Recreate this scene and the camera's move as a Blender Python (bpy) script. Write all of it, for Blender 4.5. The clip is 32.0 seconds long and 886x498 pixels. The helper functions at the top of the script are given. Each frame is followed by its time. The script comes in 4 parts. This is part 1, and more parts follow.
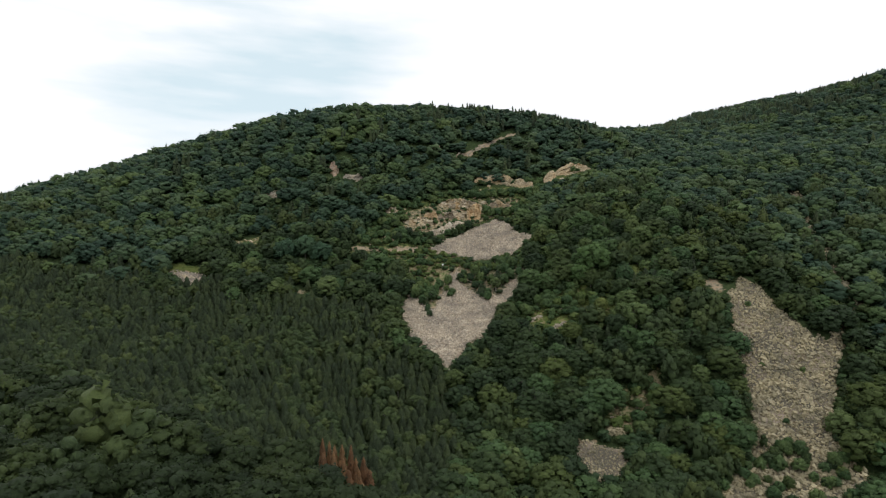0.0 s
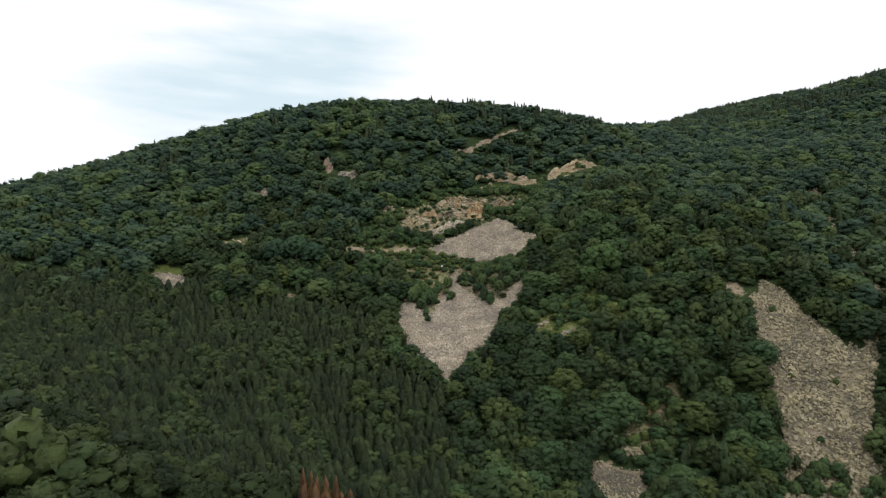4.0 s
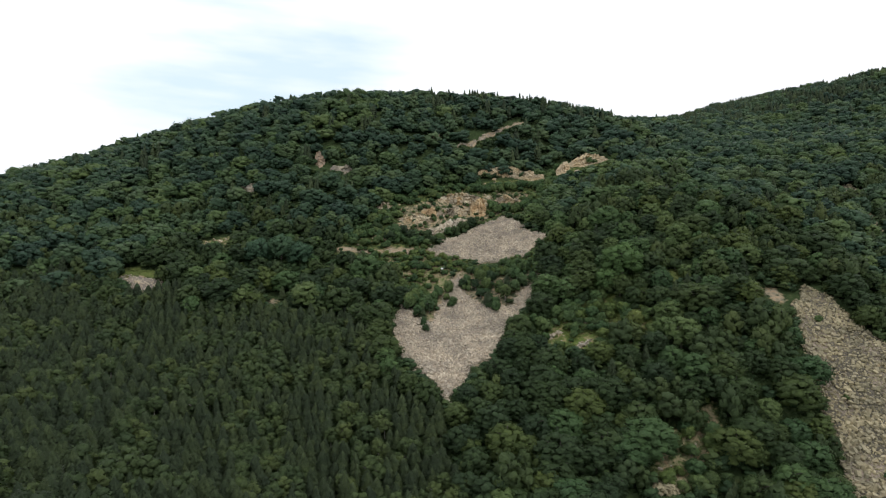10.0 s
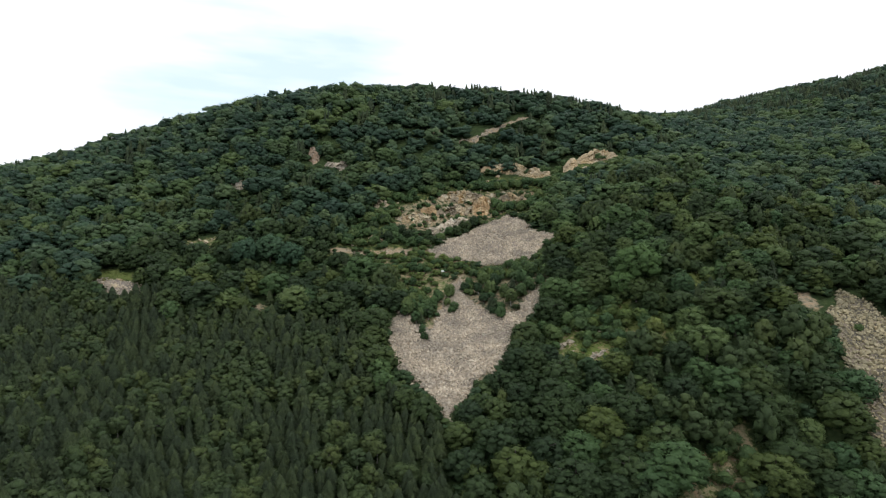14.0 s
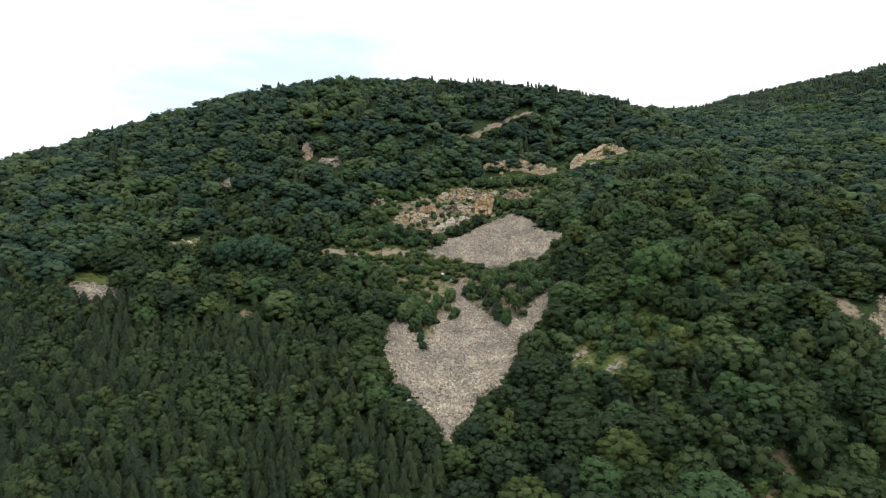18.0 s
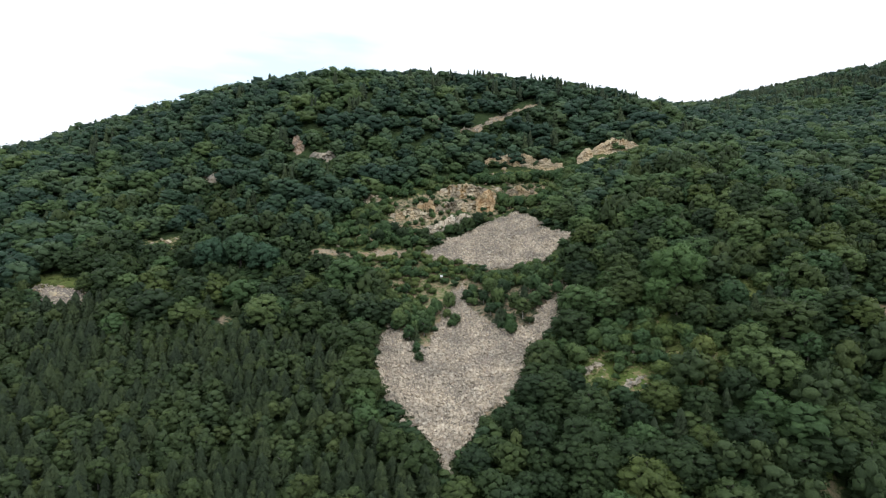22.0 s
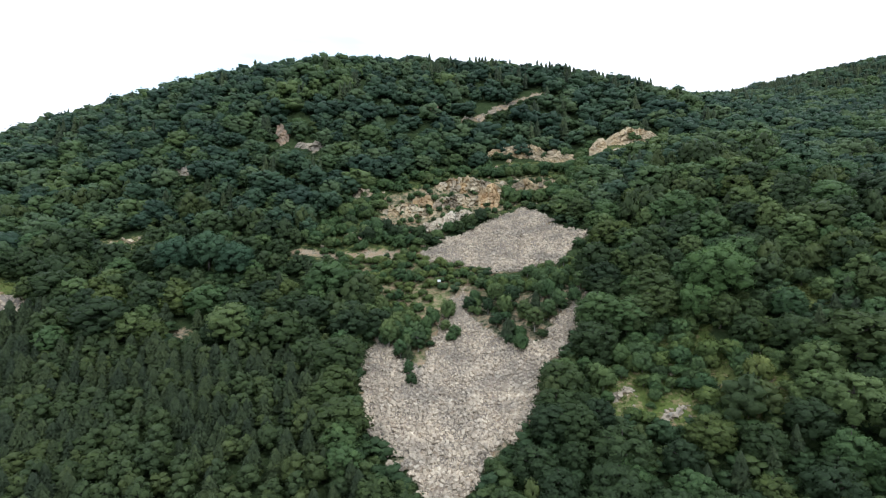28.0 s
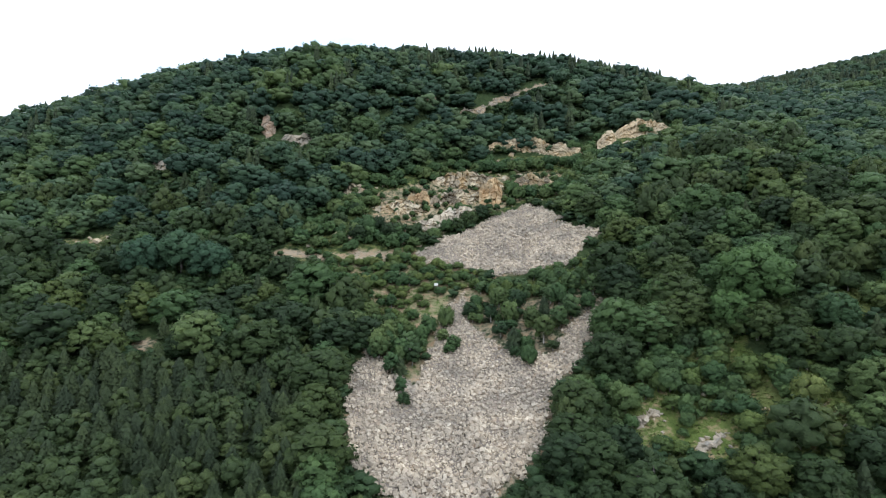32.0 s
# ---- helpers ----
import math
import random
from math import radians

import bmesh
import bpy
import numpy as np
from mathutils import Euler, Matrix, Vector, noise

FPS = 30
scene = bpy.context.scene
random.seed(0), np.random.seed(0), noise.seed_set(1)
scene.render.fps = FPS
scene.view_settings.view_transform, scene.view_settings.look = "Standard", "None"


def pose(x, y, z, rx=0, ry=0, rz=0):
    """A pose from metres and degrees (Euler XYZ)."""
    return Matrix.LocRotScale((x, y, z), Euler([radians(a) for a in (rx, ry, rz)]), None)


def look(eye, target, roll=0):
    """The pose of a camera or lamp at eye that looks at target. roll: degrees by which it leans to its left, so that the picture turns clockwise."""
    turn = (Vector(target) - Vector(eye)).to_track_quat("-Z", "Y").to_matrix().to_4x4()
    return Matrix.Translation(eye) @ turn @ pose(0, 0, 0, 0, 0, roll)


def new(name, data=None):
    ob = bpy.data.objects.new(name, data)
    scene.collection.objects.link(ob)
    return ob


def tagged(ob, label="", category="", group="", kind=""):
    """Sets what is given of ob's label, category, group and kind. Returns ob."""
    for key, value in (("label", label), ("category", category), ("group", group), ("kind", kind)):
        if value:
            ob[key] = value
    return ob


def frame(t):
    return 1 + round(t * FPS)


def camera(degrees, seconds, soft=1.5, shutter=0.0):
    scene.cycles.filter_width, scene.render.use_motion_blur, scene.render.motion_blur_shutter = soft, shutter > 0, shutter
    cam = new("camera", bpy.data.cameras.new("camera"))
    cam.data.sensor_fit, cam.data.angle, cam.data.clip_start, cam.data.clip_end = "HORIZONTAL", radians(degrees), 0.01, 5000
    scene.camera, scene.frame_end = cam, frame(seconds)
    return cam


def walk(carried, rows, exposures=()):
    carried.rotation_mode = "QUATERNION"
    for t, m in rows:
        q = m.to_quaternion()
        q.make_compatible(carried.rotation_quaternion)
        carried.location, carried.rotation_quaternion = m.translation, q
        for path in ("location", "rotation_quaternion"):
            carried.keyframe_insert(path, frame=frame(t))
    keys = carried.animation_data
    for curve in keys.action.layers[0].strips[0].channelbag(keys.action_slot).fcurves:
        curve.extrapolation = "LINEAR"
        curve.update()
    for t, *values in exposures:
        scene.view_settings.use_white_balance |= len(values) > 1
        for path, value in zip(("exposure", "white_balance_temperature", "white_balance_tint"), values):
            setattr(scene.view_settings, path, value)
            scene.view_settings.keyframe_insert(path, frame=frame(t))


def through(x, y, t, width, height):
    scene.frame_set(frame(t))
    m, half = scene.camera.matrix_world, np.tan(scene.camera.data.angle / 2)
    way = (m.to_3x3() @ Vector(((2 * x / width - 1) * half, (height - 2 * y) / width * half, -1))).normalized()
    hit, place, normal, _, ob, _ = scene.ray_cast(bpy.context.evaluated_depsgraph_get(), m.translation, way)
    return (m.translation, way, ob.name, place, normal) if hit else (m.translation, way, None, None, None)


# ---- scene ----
cam = camera(76.0, 32.0, soft=1.2)
# length of the flight, height of the eye over the valley's datum, downward tilt, and the lens's ratio to the rows' own lens
METRES, EYE, TILT, LEAN, TURN, LENS = 160.0, 90.0, -0.668, 0.0, 0.0, 0.9115
ROWS = [
    (0, 0, 0, 0, 0, 0, -0),
    (0.5, -0.0001, 0.0161, 0.0002, -0.02, 0, -0.01),
    (1, 0.0001, 0.0318, 0.0008, -0.04, 0.04, -0.01),
    (1.5, 0.0005, 0.0475, 0.0007, -0.04, 0.06, 0),
    (2, 0.0005, 0.0631, 0.0008, -0.05, 0.06, 0),
    (2.5, 0.0006, 0.0784, 0.0009, -0.05, 0.08, -0.01),
    (3, 0.0007, 0.0941, 0.0011, -0.06, 0.01, -0.01),
    (3.5, 0.0013, 0.1098, 0.0011, -0.05, 0.02, 0),
    (5.5, 0.0015, 0.1714, 0.0017, 0.01, 0.03, -0.01),
    (6, 0.0015, 0.1873, 0.0018, -0.01, -0.01, -0.02),
    (6.5, 0.0018, 0.2021, 0.0021, -0, 0.01, -0.03),
    (7, 0.0025, 0.2175, 0.0023, 0.03, 0.08, -0.01),
    (7.5, 0.0026, 0.2327, 0.0022, 0.03, 0.09, -0.03),
    (8, 0.0027, 0.2484, 0.0024, 0.02, 0.02, -0.02),
    (8.5, 0.0028, 0.2639, 0.0028, 0.03, 0.06, -0.03),
    (9, 0.0033, 0.2794, 0.0028, 0.05, 0.06, -0.02),
    (9.5, 0.0037, 0.2953, 0.0029, 0.06, 0.03, -0.04),
    (10, 0.0045, 0.3115, 0.0035, 0.08, 0.03, -0.03),
    (10.5, 0.0047, 0.3273, 0.0036, 0.1, 0.08, -0.04),
    (11, 0.0053, 0.3426, 0.0039, 0.15, 0.16, -0.05),
    (11.5, 0.0053, 0.3578, 0.004, 0.16, 0.11, -0.04),
    (12, 0.0059, 0.3734, 0.004, 0.16, 0.03, -0.04),
    (12.5, 0.0062, 0.3894, 0.0044, 0.17, 0.04, -0.05),
    (13, 0.0066, 0.4054, 0.0047, 0.18, 0.07, -0.06),
    (13.5, 0.0071, 0.4215, 0.0048, 0.21, 0.08, -0.06),
    (14, 0.0073, 0.4373, 0.005, 0.24, 0.1, -0.05),
    (14.5, 0.0074, 0.4522, 0.0048, 0.29, 0.18, -0.08),
    (16.5, 0.0084, 0.514, 0.0066, 0.35, 0.08, -0.05),
    (17, 0.0083, 0.5295, 0.0068, 0.35, 0.07, -0.05),
    (17.5, 0.0085, 0.5447, 0.0072, 0.35, 0.15, -0.03),
    (18, 0.0092, 0.5599, 0.0075, 0.36, 0.13, -0.01),
    (18.5, 0.0097, 0.5755, 0.0082, 0.35, 0.06, -0.04),
    (19, 0.0099, 0.5912, 0.0082, 0.34, 0.06, -0.05),
    (19.5, 0.0102, 0.6072, 0.0086, 0.33, 0.09, -0.05),
    (20, 0.0106, 0.6227, 0.0089, 0.34, 0.14, -0.05),
    (20.5, 0.011, 0.6379, 0.0088, 0.37, 0.17, -0.05),
    (21, 0.011, 0.6536, 0.0092, 0.37, 0.09, -0.04),
    (21.5, 0.0115, 0.6694, 0.0095, 0.36, 0.08, -0.03),
    (22, 0.0119, 0.6855, 0.0096, 0.35, 0.08, -0.05),
    (22.5, 0.0121, 0.7014, 0.0097, 0.37, 0.13, -0.04),
    (23, 0.0125, 0.7171, 0.0099, 0.39, 0.13, -0.03),
    (23.5, 0.013, 0.733, 0.0098, 0.4, 0.09, -0.03),
    (24, 0.0134, 0.749, 0.0103, 0.41, 0.1, -0.03),
    (24.5, 0.014, 0.7646, 0.0101, 0.42, 0.14, -0.03),
    (25, 0.0145, 0.7806, 0.0105, 0.42, 0.07, -0.04),
    (25.5, 0.015, 0.7966, 0.0107, 0.41, 0.07, -0.03),
    (27.5, 0.017, 0.86, 0.0113, 0.41, 0.04, -0.02),
    (28, 0.0174, 0.8754, 0.0112, 0.43, 0.07, -0.03),
    (28.5, 0.018, 0.891, 0.0111, 0.43, 0.05, -0.02),
    (29, 0.0183, 0.9065, 0.0115, 0.43, 0.03, -0.03),
    (29.5, 0.0186, 0.9217, 0.0115, 0.41, 0.04, -0.04),
    (30, 0.0191, 0.9374, 0.012, 0.39, -0.02, -0.04),
    (30.5, 0.0191, 0.9529, 0.0121, 0.36, -0.01, -0.04),
    (31, 0.0191, 0.9686, 0.0123, 0.34, -0.01, -0.04),
    (31.5, 0.0194, 0.9841, 0.0127, 0.33, 0.03, -0.03),
    (32, 0.0198, 0.9995, 0.0128, 0.31, 0.02, -0),
]
walk(cam, [(t, pose(0, 0, EYE, TILT, LEAN, TURN) @ pose(METRES * LENS * x, METRES * y, METRES * LENS * z, 90 + pitch * LENS, roll, yaw * LENS))
           for t, x, y, z, yaw, pitch, roll in ROWS],
     exposures=[(0.0, -0.54, 6600, 10), (11.0, -0.39, 6490, 10), (21.0, -0.18, 6230, 10), (32.0, 0.08, 5880, 10)])


# ---- world and sun ----
def links(tree, *pairs):
    for a, b in pairs:
        tree.links.new(a, b)


world = bpy.data.worlds.new("overcast_sky")
scene.world = world
world.use_nodes = True
wt = world.node_tree
wt.nodes.clear()


def wnode(kind, **values):
    n = wt.nodes.new(kind)
    for k, v in values.items():
        n.inputs[k].default_value = v
    return n


SUN_UP, SUN_TURN = 58.0, 40.0
sky = wt.nodes.new("ShaderNodeTexSky")
sky.sky_type, sky.sun_disc = "NISHITA", False
sky.sun_elevation, sky.sun_rotation = radians(SUN_UP), radians(180 - SUN_TURN)
dim = wt.nodes.new("ShaderNodeVectorMath")
dim.operation = "SCALE"
dim.inputs["Scale"].default_value = 0.10
coords = wt.nodes.new("ShaderNodeTexCoord")
stretch = wt.nodes.new("ShaderNodeMapping")
stretch.inputs["Scale"].default_value = (1.6, 1.6, 9.0)
stretch.inputs["Location"].default_value = (0.35, 0.1, 0.3)
cloud = wnode("ShaderNodeTexNoise", Scale=1.5, Detail=5.0, Roughness=0.5)
thin = wt.nodes.new("ShaderNodeMapRange")
thin.inputs["From Min"].default_value, thin.inputs["From Max"].default_value = 0.34, 0.56
# thinner cloud towards one part of the sky
toward = wt.nodes.new("ShaderNodeVectorMath")
toward.operation = "DOT_PRODUCT"
toward.inputs[1].default_value = Vector((-0.36, 1.0, 0.35)).normalized()
near = wt.nodes.new("ShaderNodeMapRange")
near.inputs["From Min"].default_value, near.inputs["From Max"].default_value = 0.93, 0.985
near.inputs["To Min"].default_value, near.inputs["To Max"].default_value = 0.3, 0.0
more = wt.nodes.new("ShaderNodeMath")
more.operation, more.use_clamp = "ADD", True
blend = wt.nodes.new("ShaderNodeMix")
blend.data_type = "RGBA"
blend.inputs["B"].default_value = (1.04, 1.07, 1.12, 1)
back = wnode("ShaderNodeBackground", Strength=1.42)
wout = wt.nodes.new("ShaderNodeOutputWorld")
haze = wt.nodes.new("ShaderNodeMix")
haze.data_type = "RGBA"
haze.inputs["Factor"].default_value = 0.85
haze.inputs["B"].default_value = (0.79, 0.95, 1.03, 1)
links(wt, (sky.outputs[0], dim.inputs[0]), (coords.outputs["Generated"], stretch.inputs[0]), (stretch.outputs[0], cloud.inputs["Vector"]),
      (cloud.outputs["Fac"], more.inputs[0]), (coords.outputs["Generated"], toward.inputs[0]), (toward.outputs["Value"], near.inputs["Value"]),
      (near.outputs[0], more.inputs[1]), (more.outputs[0], thin.inputs["Value"]), (dim.outputs[0], haze.inputs["A"]), (haze.outputs["Result"], blend.inputs["A"]),
      (thin.outputs[0], blend.inputs["Factor"]), (blend.outputs["Result"], back.inputs["Color"]), (back.outputs[0], wout.inputs[0]))
lamp = bpy.data.lights.new("sun", "SUN")
lamp.energy, lamp.angle, lamp.color = 1.15, radians(14), (1.0, 0.98, 0.94)
sun = new("sun", lamp)
sun.matrix_world = look((0, 0, 400), (0 + 400 * math.sin(radians(SUN_TURN)) * -1 / math.tan(radians(SUN_UP)), 400 * math.cos(radians(SUN_TURN)) / math.tan(radians(SUN_UP)), 0))


# ---- materials ----
class Nodes:
    def __init__(self, name):
        self.m = bpy.data.materials.new(name)
        self.m.use_nodes = True
        self.t = self.m.node_tree
        self.bsdf = self.t.nodes["Principled BSDF"]
        self.out = self.t.nodes["Material Output"]

    def add(self, kind, **values):
        n = self.t.nodes.new("ShaderNode" + kind)
        for k, v in values.items():
            n.inputs[k].default_value = v
        return n

    def link(self, a, b):
        self.t.links.new(a, b)

    def noise(self, vector, scale, detail=4.0, rough=0.55):
        n = self.add("TexNoise", Scale=scale, Detail=detail, Roughness=rough)
        self.link(vector, n.inputs["Vector"])
        return n.outputs["Fac"]

    def ramp(self, value, *stops):
        n = self.add("ValToRGB")
        e = n.color_ramp.elements
        while len(e) < len(stops):
            e.new(0.5)
        for one, (at, colour) in zip(e, stops):
            one.position, one.color = at, (*colour, 1)
        self.link(value, n.inputs["Fac"])
        return n.outputs["Color"]

    def mix(self, fac, a, b, how="MIX"):
        n = self.add("Mix")
        n.data_type, n.blend_type = "RGBA", how
        for key, v in (("Factor", fac), ("A", a), ("B", b)):
            if isinstance(v, (int, float)):
                n.inputs[key].default_value = v
            elif isinstance(v, tuple):
                n.inputs[key].default_value = (*v, 1)
            else:
                self.link(v, n.inputs[key])
        return n.outputs["Result"]

    def math(self, how, a, b=0.0, clamp=False):
        n = self.add("Math")
        n.operation, n.use_clamp = how, clamp
        for i, v in ((0, a), (1, b)):
            if isinstance(v, (int, float)):
                n.inputs[i].default_value = v
            else:
                self.link(v, n.inputs[i])
        return n.outputs[0]

    def bump(self, value, strength, distance):
        n = self.add("Bump", Strength=strength, Distance=distance)
        self.link(value, n.inputs["Height"])
        self.link(n.outputs[0], self.bsdf.inputs["Normal"])


def foliage(name, dark, middle, light, through=0.34, rough=0.6):
    """Leaves: each tree has its own tint, each spray its own shade, and some light comes through."""
    k = Nodes(name)
    spot = k.add("NewGeometry")
    tint = k.add("Attribute")
    tint.attribute_name = "tint"
    own = k.math("FRACT", k.math("ADD", tint.outputs["Fac"], k.add("ObjectInfo").outputs["Random"]))
    base = k.ramp(own, (0.0, dark), (0.6, middle), (1.0, light))
    shade = k.ramp(spot.outputs["Random Per Island"], (0.0, (0.80, 0.82, 0.80)), (0.6, (1.0, 1.0, 1.0)), (1.0, (1.22, 1.18, 1.10)))
    colour = k.mix(1.0, base, shade, "MULTIPLY")
    leafy = k.noise(spot.outputs["Position"], 2.4, 3.0, 0.7)
    colour = k.mix(0.42, colour, k.ramp(leafy, (0.34, (0.40, 0.44, 0.42)), (0.66, (1.50, 1.44, 1.34))), "MULTIPLY")
    k.bump(leafy, 0.55, 0.45)
    k.link(colour, k.bsdf.inputs["Base Color"])
    k.bsdf.inputs["Roughness"].default_value = rough
    k.bsdf.inputs["Specular IOR Level"].default_value = 0.25
    glow = k.add("BsdfTranslucent")
    k.link(colour, glow.inputs["Color"])
    both = k.add("MixShader", Fac=through)
    k.link(k.bsdf.outputs[0], both.inputs[1])
    k.link(glow.outputs[0], both.inputs[2])
    k.link(both.outputs[0], k.out.inputs["Surface"])
    return k.m


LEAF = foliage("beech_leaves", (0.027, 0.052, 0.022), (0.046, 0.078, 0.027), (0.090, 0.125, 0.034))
# paler and bluer than LEAF: distance haze mixed into the leaf colour
FARLEAF = foliage("hazed_ridge_leaves", (0.030, 0.066, 0.044), (0.054, 0.103, 0.056), (0.099, 0.151, 0.067))
# darker beech green: cloud shadow over the near spur put into the leaf colour
SHADEDLEAF = foliage("cloud_shaded_leaves", (0.019, 0.036, 0.013), (0.030, 0.051, 0.016), (0.060, 0.088, 0.024))
BRIGHT = foliage("bright_poplar_leaves", (0.087, 0.157, 0.052), (0.096, 0.170, 0.056), (0.106, 0.184, 0.059))
PALE = foliage("pale_green_leaves", (0.069, 0.120, 0.050), (0.088, 0.144, 0.054), (0.116, 0.169, 0.059))
BLUE = foliage("grey_green_leaves", (0.050, 0.105, 0.060), (0.062, 0.122, 0.066), (0.075, 0.138, 0.070))
NEEDLE = foliage("pine_needles", (0.033, 0.053, 0.026), (0.046, 0.070, 0.030), (0.064, 0.092, 0.037), 0.2)
SHRUB = foliage("shrub_leaves", (0.053, 0.105, 0.043), (0.081, 0.142, 0.051), (0.124, 0.173, 0.061))
LIGHTSHRUB = foliage("yellow_green_leaves", (0.090, 0.138, 0.042), (0.118, 0.168, 0.048), (0.162, 0.198, 0.060))
FRINGE = foliage("edge_bush_leaves", (0.034, 0.068, 0.029), (0.052, 0.094, 0.036), (0.086, 0.124, 0.042))
RUST = foliage("dead_needles", (0.15, 0.080, 0.042), (0.20, 0.110, 0.055), (0.24, 0.14, 0.07), 0.1)


def bark_material(name, low, high):
    k = Nodes(name)
    place = k.add("TexCoord").outputs["Object"]
    squash = k.add("Mapping")
    squash.inputs["Scale"].default_value = (6, 6, 1.2)
    k.link(place, squash.inputs[0])
    grain = k.noise(squash.outputs[0], 2.0, 6.0, 0.65)
    k.link(k.ramp(grain, (0.3, low), (0.7, high)), k.bsdf.inputs["Base Color"])
    k.bsdf.inputs["Roughness"].default_value = 0.9
    k.bump(grain, 0.6, 0.05)
    return k.m


BARK = bark_material("grey_bark", (0.06, 0.05, 0.042), (0.17, 0.155, 0.135))
PALEBARK = bark_material("pale_bark", (0.16, 0.15, 0.13), (0.42, 0.40, 0.36))


def stone_material(name, tones, spread=0.35, stain=0.35, blocks=0.0):
    """Broken rock: a tone for each stone, lichen and iron stains at two scales, a rough grain."""
    k = Nodes(name)
    spot = k.add("NewGeometry")
    own = k.math("FRACT", k.math("ADD", spot.outputs["Random Per Island"], k.add("ObjectInfo").outputs["Random"]))
    if blocks:
        cell = k.add("TexVoronoi", Scale=blocks)
        k.link(spot.outputs["Position"], cell.inputs["Vector"])
        split = k.add("SeparateColor")
        k.link(cell.outputs["Color"], split.inputs[0])
        own = k.math("FRACT", k.math("ADD", own, split.outputs[0]))
    base = k.ramp(own, *[(i / (len(tones) - 1), c) for i, c in enumerate(tones)])
    where = spot.outputs["Position"]
    large = k.ramp(k.noise(where, 0.12, 5.0, 0.6), (0.35, (1 - spread, 1 - spread, 1 - spread)), (0.65, (1.12, 1.08, 1.02)))
    base = k.mix(1.0, base, large, "MULTIPLY")
    rust = k.noise(where, 0.7, 4.0, 0.6)
    base = k.mix(k.math("MULTIPLY", k.ramp(rust, (0.55, (0, 0, 0)), (0.75, (1, 1, 1))), stain), base, (0.36, 0.22, 0.12))
    grain = k.noise(where, 4.0, 6.0, 0.7)
    base = k.mix(0.7, base, k.ramp(grain, (0.3, (0.6, 0.6, 0.6)), (0.7, (1.25, 1.25, 1.25))), "MULTIPLY")
    k.link(base, k.bsdf.inputs["Base Color"])
    k.bsdf.inputs["Roughness"].default_value = 0.92
    k.bsdf.inputs["Specular IOR Level"].default_value = 0.2
    k.bump(grain, 0.7, 0.12)
    return k.m


STONE = stone_material("scree_stone", [(0.325, 0.282, 0.222), (0.455, 0.398, 0.318), (0.540, 0.478, 0.380), (0.378, 0.334, 0.272), (0.616, 0.553, 0.448)])
SLAB = stone_material("weathered_slab", [(0.239, 0.217, 0.138), (0.331, 0.296, 0.194), (0.399, 0.359, 0.238), (0.285, 0.262, 0.182), (0.456, 0.410, 0.282)])
CLIFF = stone_material("quarry_rock", [(0.547, 0.459, 0.310), (0.456, 0.347, 0.200), (0.661, 0.594, 0.450), (0.274, 0.235, 0.175), (0.524, 0.470, 0.360), (0.376, 0.314, 0.220)], 0.45, 0.6, 0.3)
ORANGE = stone_material("ochre_rock", [(0.583, 0.435, 0.255), (0.508, 0.360, 0.206), (0.626, 0.509, 0.333)], 0.35, 0.7, 0.4)
OCHRE = stone_material("pale_ochre_rock", [(0.60, 0.50, 0.34), (0.55, 0.43, 0.27), (0.66, 0.57, 0.42), (0.50, 0.42, 0.29)], 0.25, 0.45, 0.3)
WHITE = stone_material("whitish_rock", [(0.62, 0.56, 0.45), (0.55, 0.48, 0.37), (0.68, 0.63, 0.53), (0.42, 0.37, 0.29)], 0.3, 0.25, 0.3)
REDROCK = stone_material("reddish_rock", [(0.36, 0.27, 0.20), (0.42, 0.32, 0.24), (0.33, 0.28, 0.23)], 0.3, 0.5, 0.3)
GREYROCK = stone_material("grey_rock", [(0.36, 0.33, 0.27), (0.44, 0.39, 0.31), (0.33, 0.31, 0.27)], 0.35, 0.5, 0.4)


def ground_material():
    k = Nodes("hillside_ground")
    where = k.add("NewGeometry").outputs["Position"]
    bare, meadow = k.add("Attribute"), k.add("Attribute")
    bare.attribute_name, meadow.attribute_name = "bare", "meadow"
    n1, n2, n3 = k.noise(where, 0.06, 5.0), k.noise(where, 0.5, 5.0, 0.65), k.noise(where, 3.0, 5.0, 0.7)
    litter = k.ramp(n2, (0.3, (0.022, 0.036, 0.015)), (0.55, (0.040, 0.062, 0.023)), (0.75, (0.070, 0.080, 0.034)))
    grass = k.ramp(n2, (0.28, (0.065, 0.100, 0.026)), (0.5, (0.115, 0.155, 0.040)), (0.72, (0.180, 0.180, 0.070)))
    grass = k.mix(k.ramp(n1, (0.4, (0, 0, 0)), (0.6, (0.6, 0.6, 0.6))), grass, (0.11, 0.12, 0.045))
    rubble = k.ramp(n3, (0.28, (0.22, 0.18, 0.13)), (0.5, (0.36, 0.30, 0.22)), (0.72, (0.48, 0.42, 0.33)))
    rubble = k.mix(k.ramp(n2, (0.45, (0, 0, 0)), (0.62, (0.75, 0.75, 0.75))), rubble, (0.33, 0.22, 0.12))
    edge = k.math("MULTIPLY", k.math("SUBTRACT", n2, 0.5), 1.5)
    m = k.math("MULTIPLY", k.math("SUBTRACT", k.math("ADD", meadow.outputs["Fac"], edge), 0.35), 3.0, True)
    b = k.math("MULTIPLY", k.math("SUBTRACT", k.math("ADD", bare.outputs["Fac"], edge), 0.35), 3.0, True)
    k.link(k.mix(b, k.mix(m, litter, grass), rubble), k.bsdf.inputs["Base Color"])
    k.bsdf.inputs["Roughness"].default_value = 0.95
    k.bsdf.inputs["Specular IOR Level"].default_value = 0.1
    k.bump(k.math("ADD", n2, n3), 0.8, 0.5)
    return k.m


GROUND = ground_material()


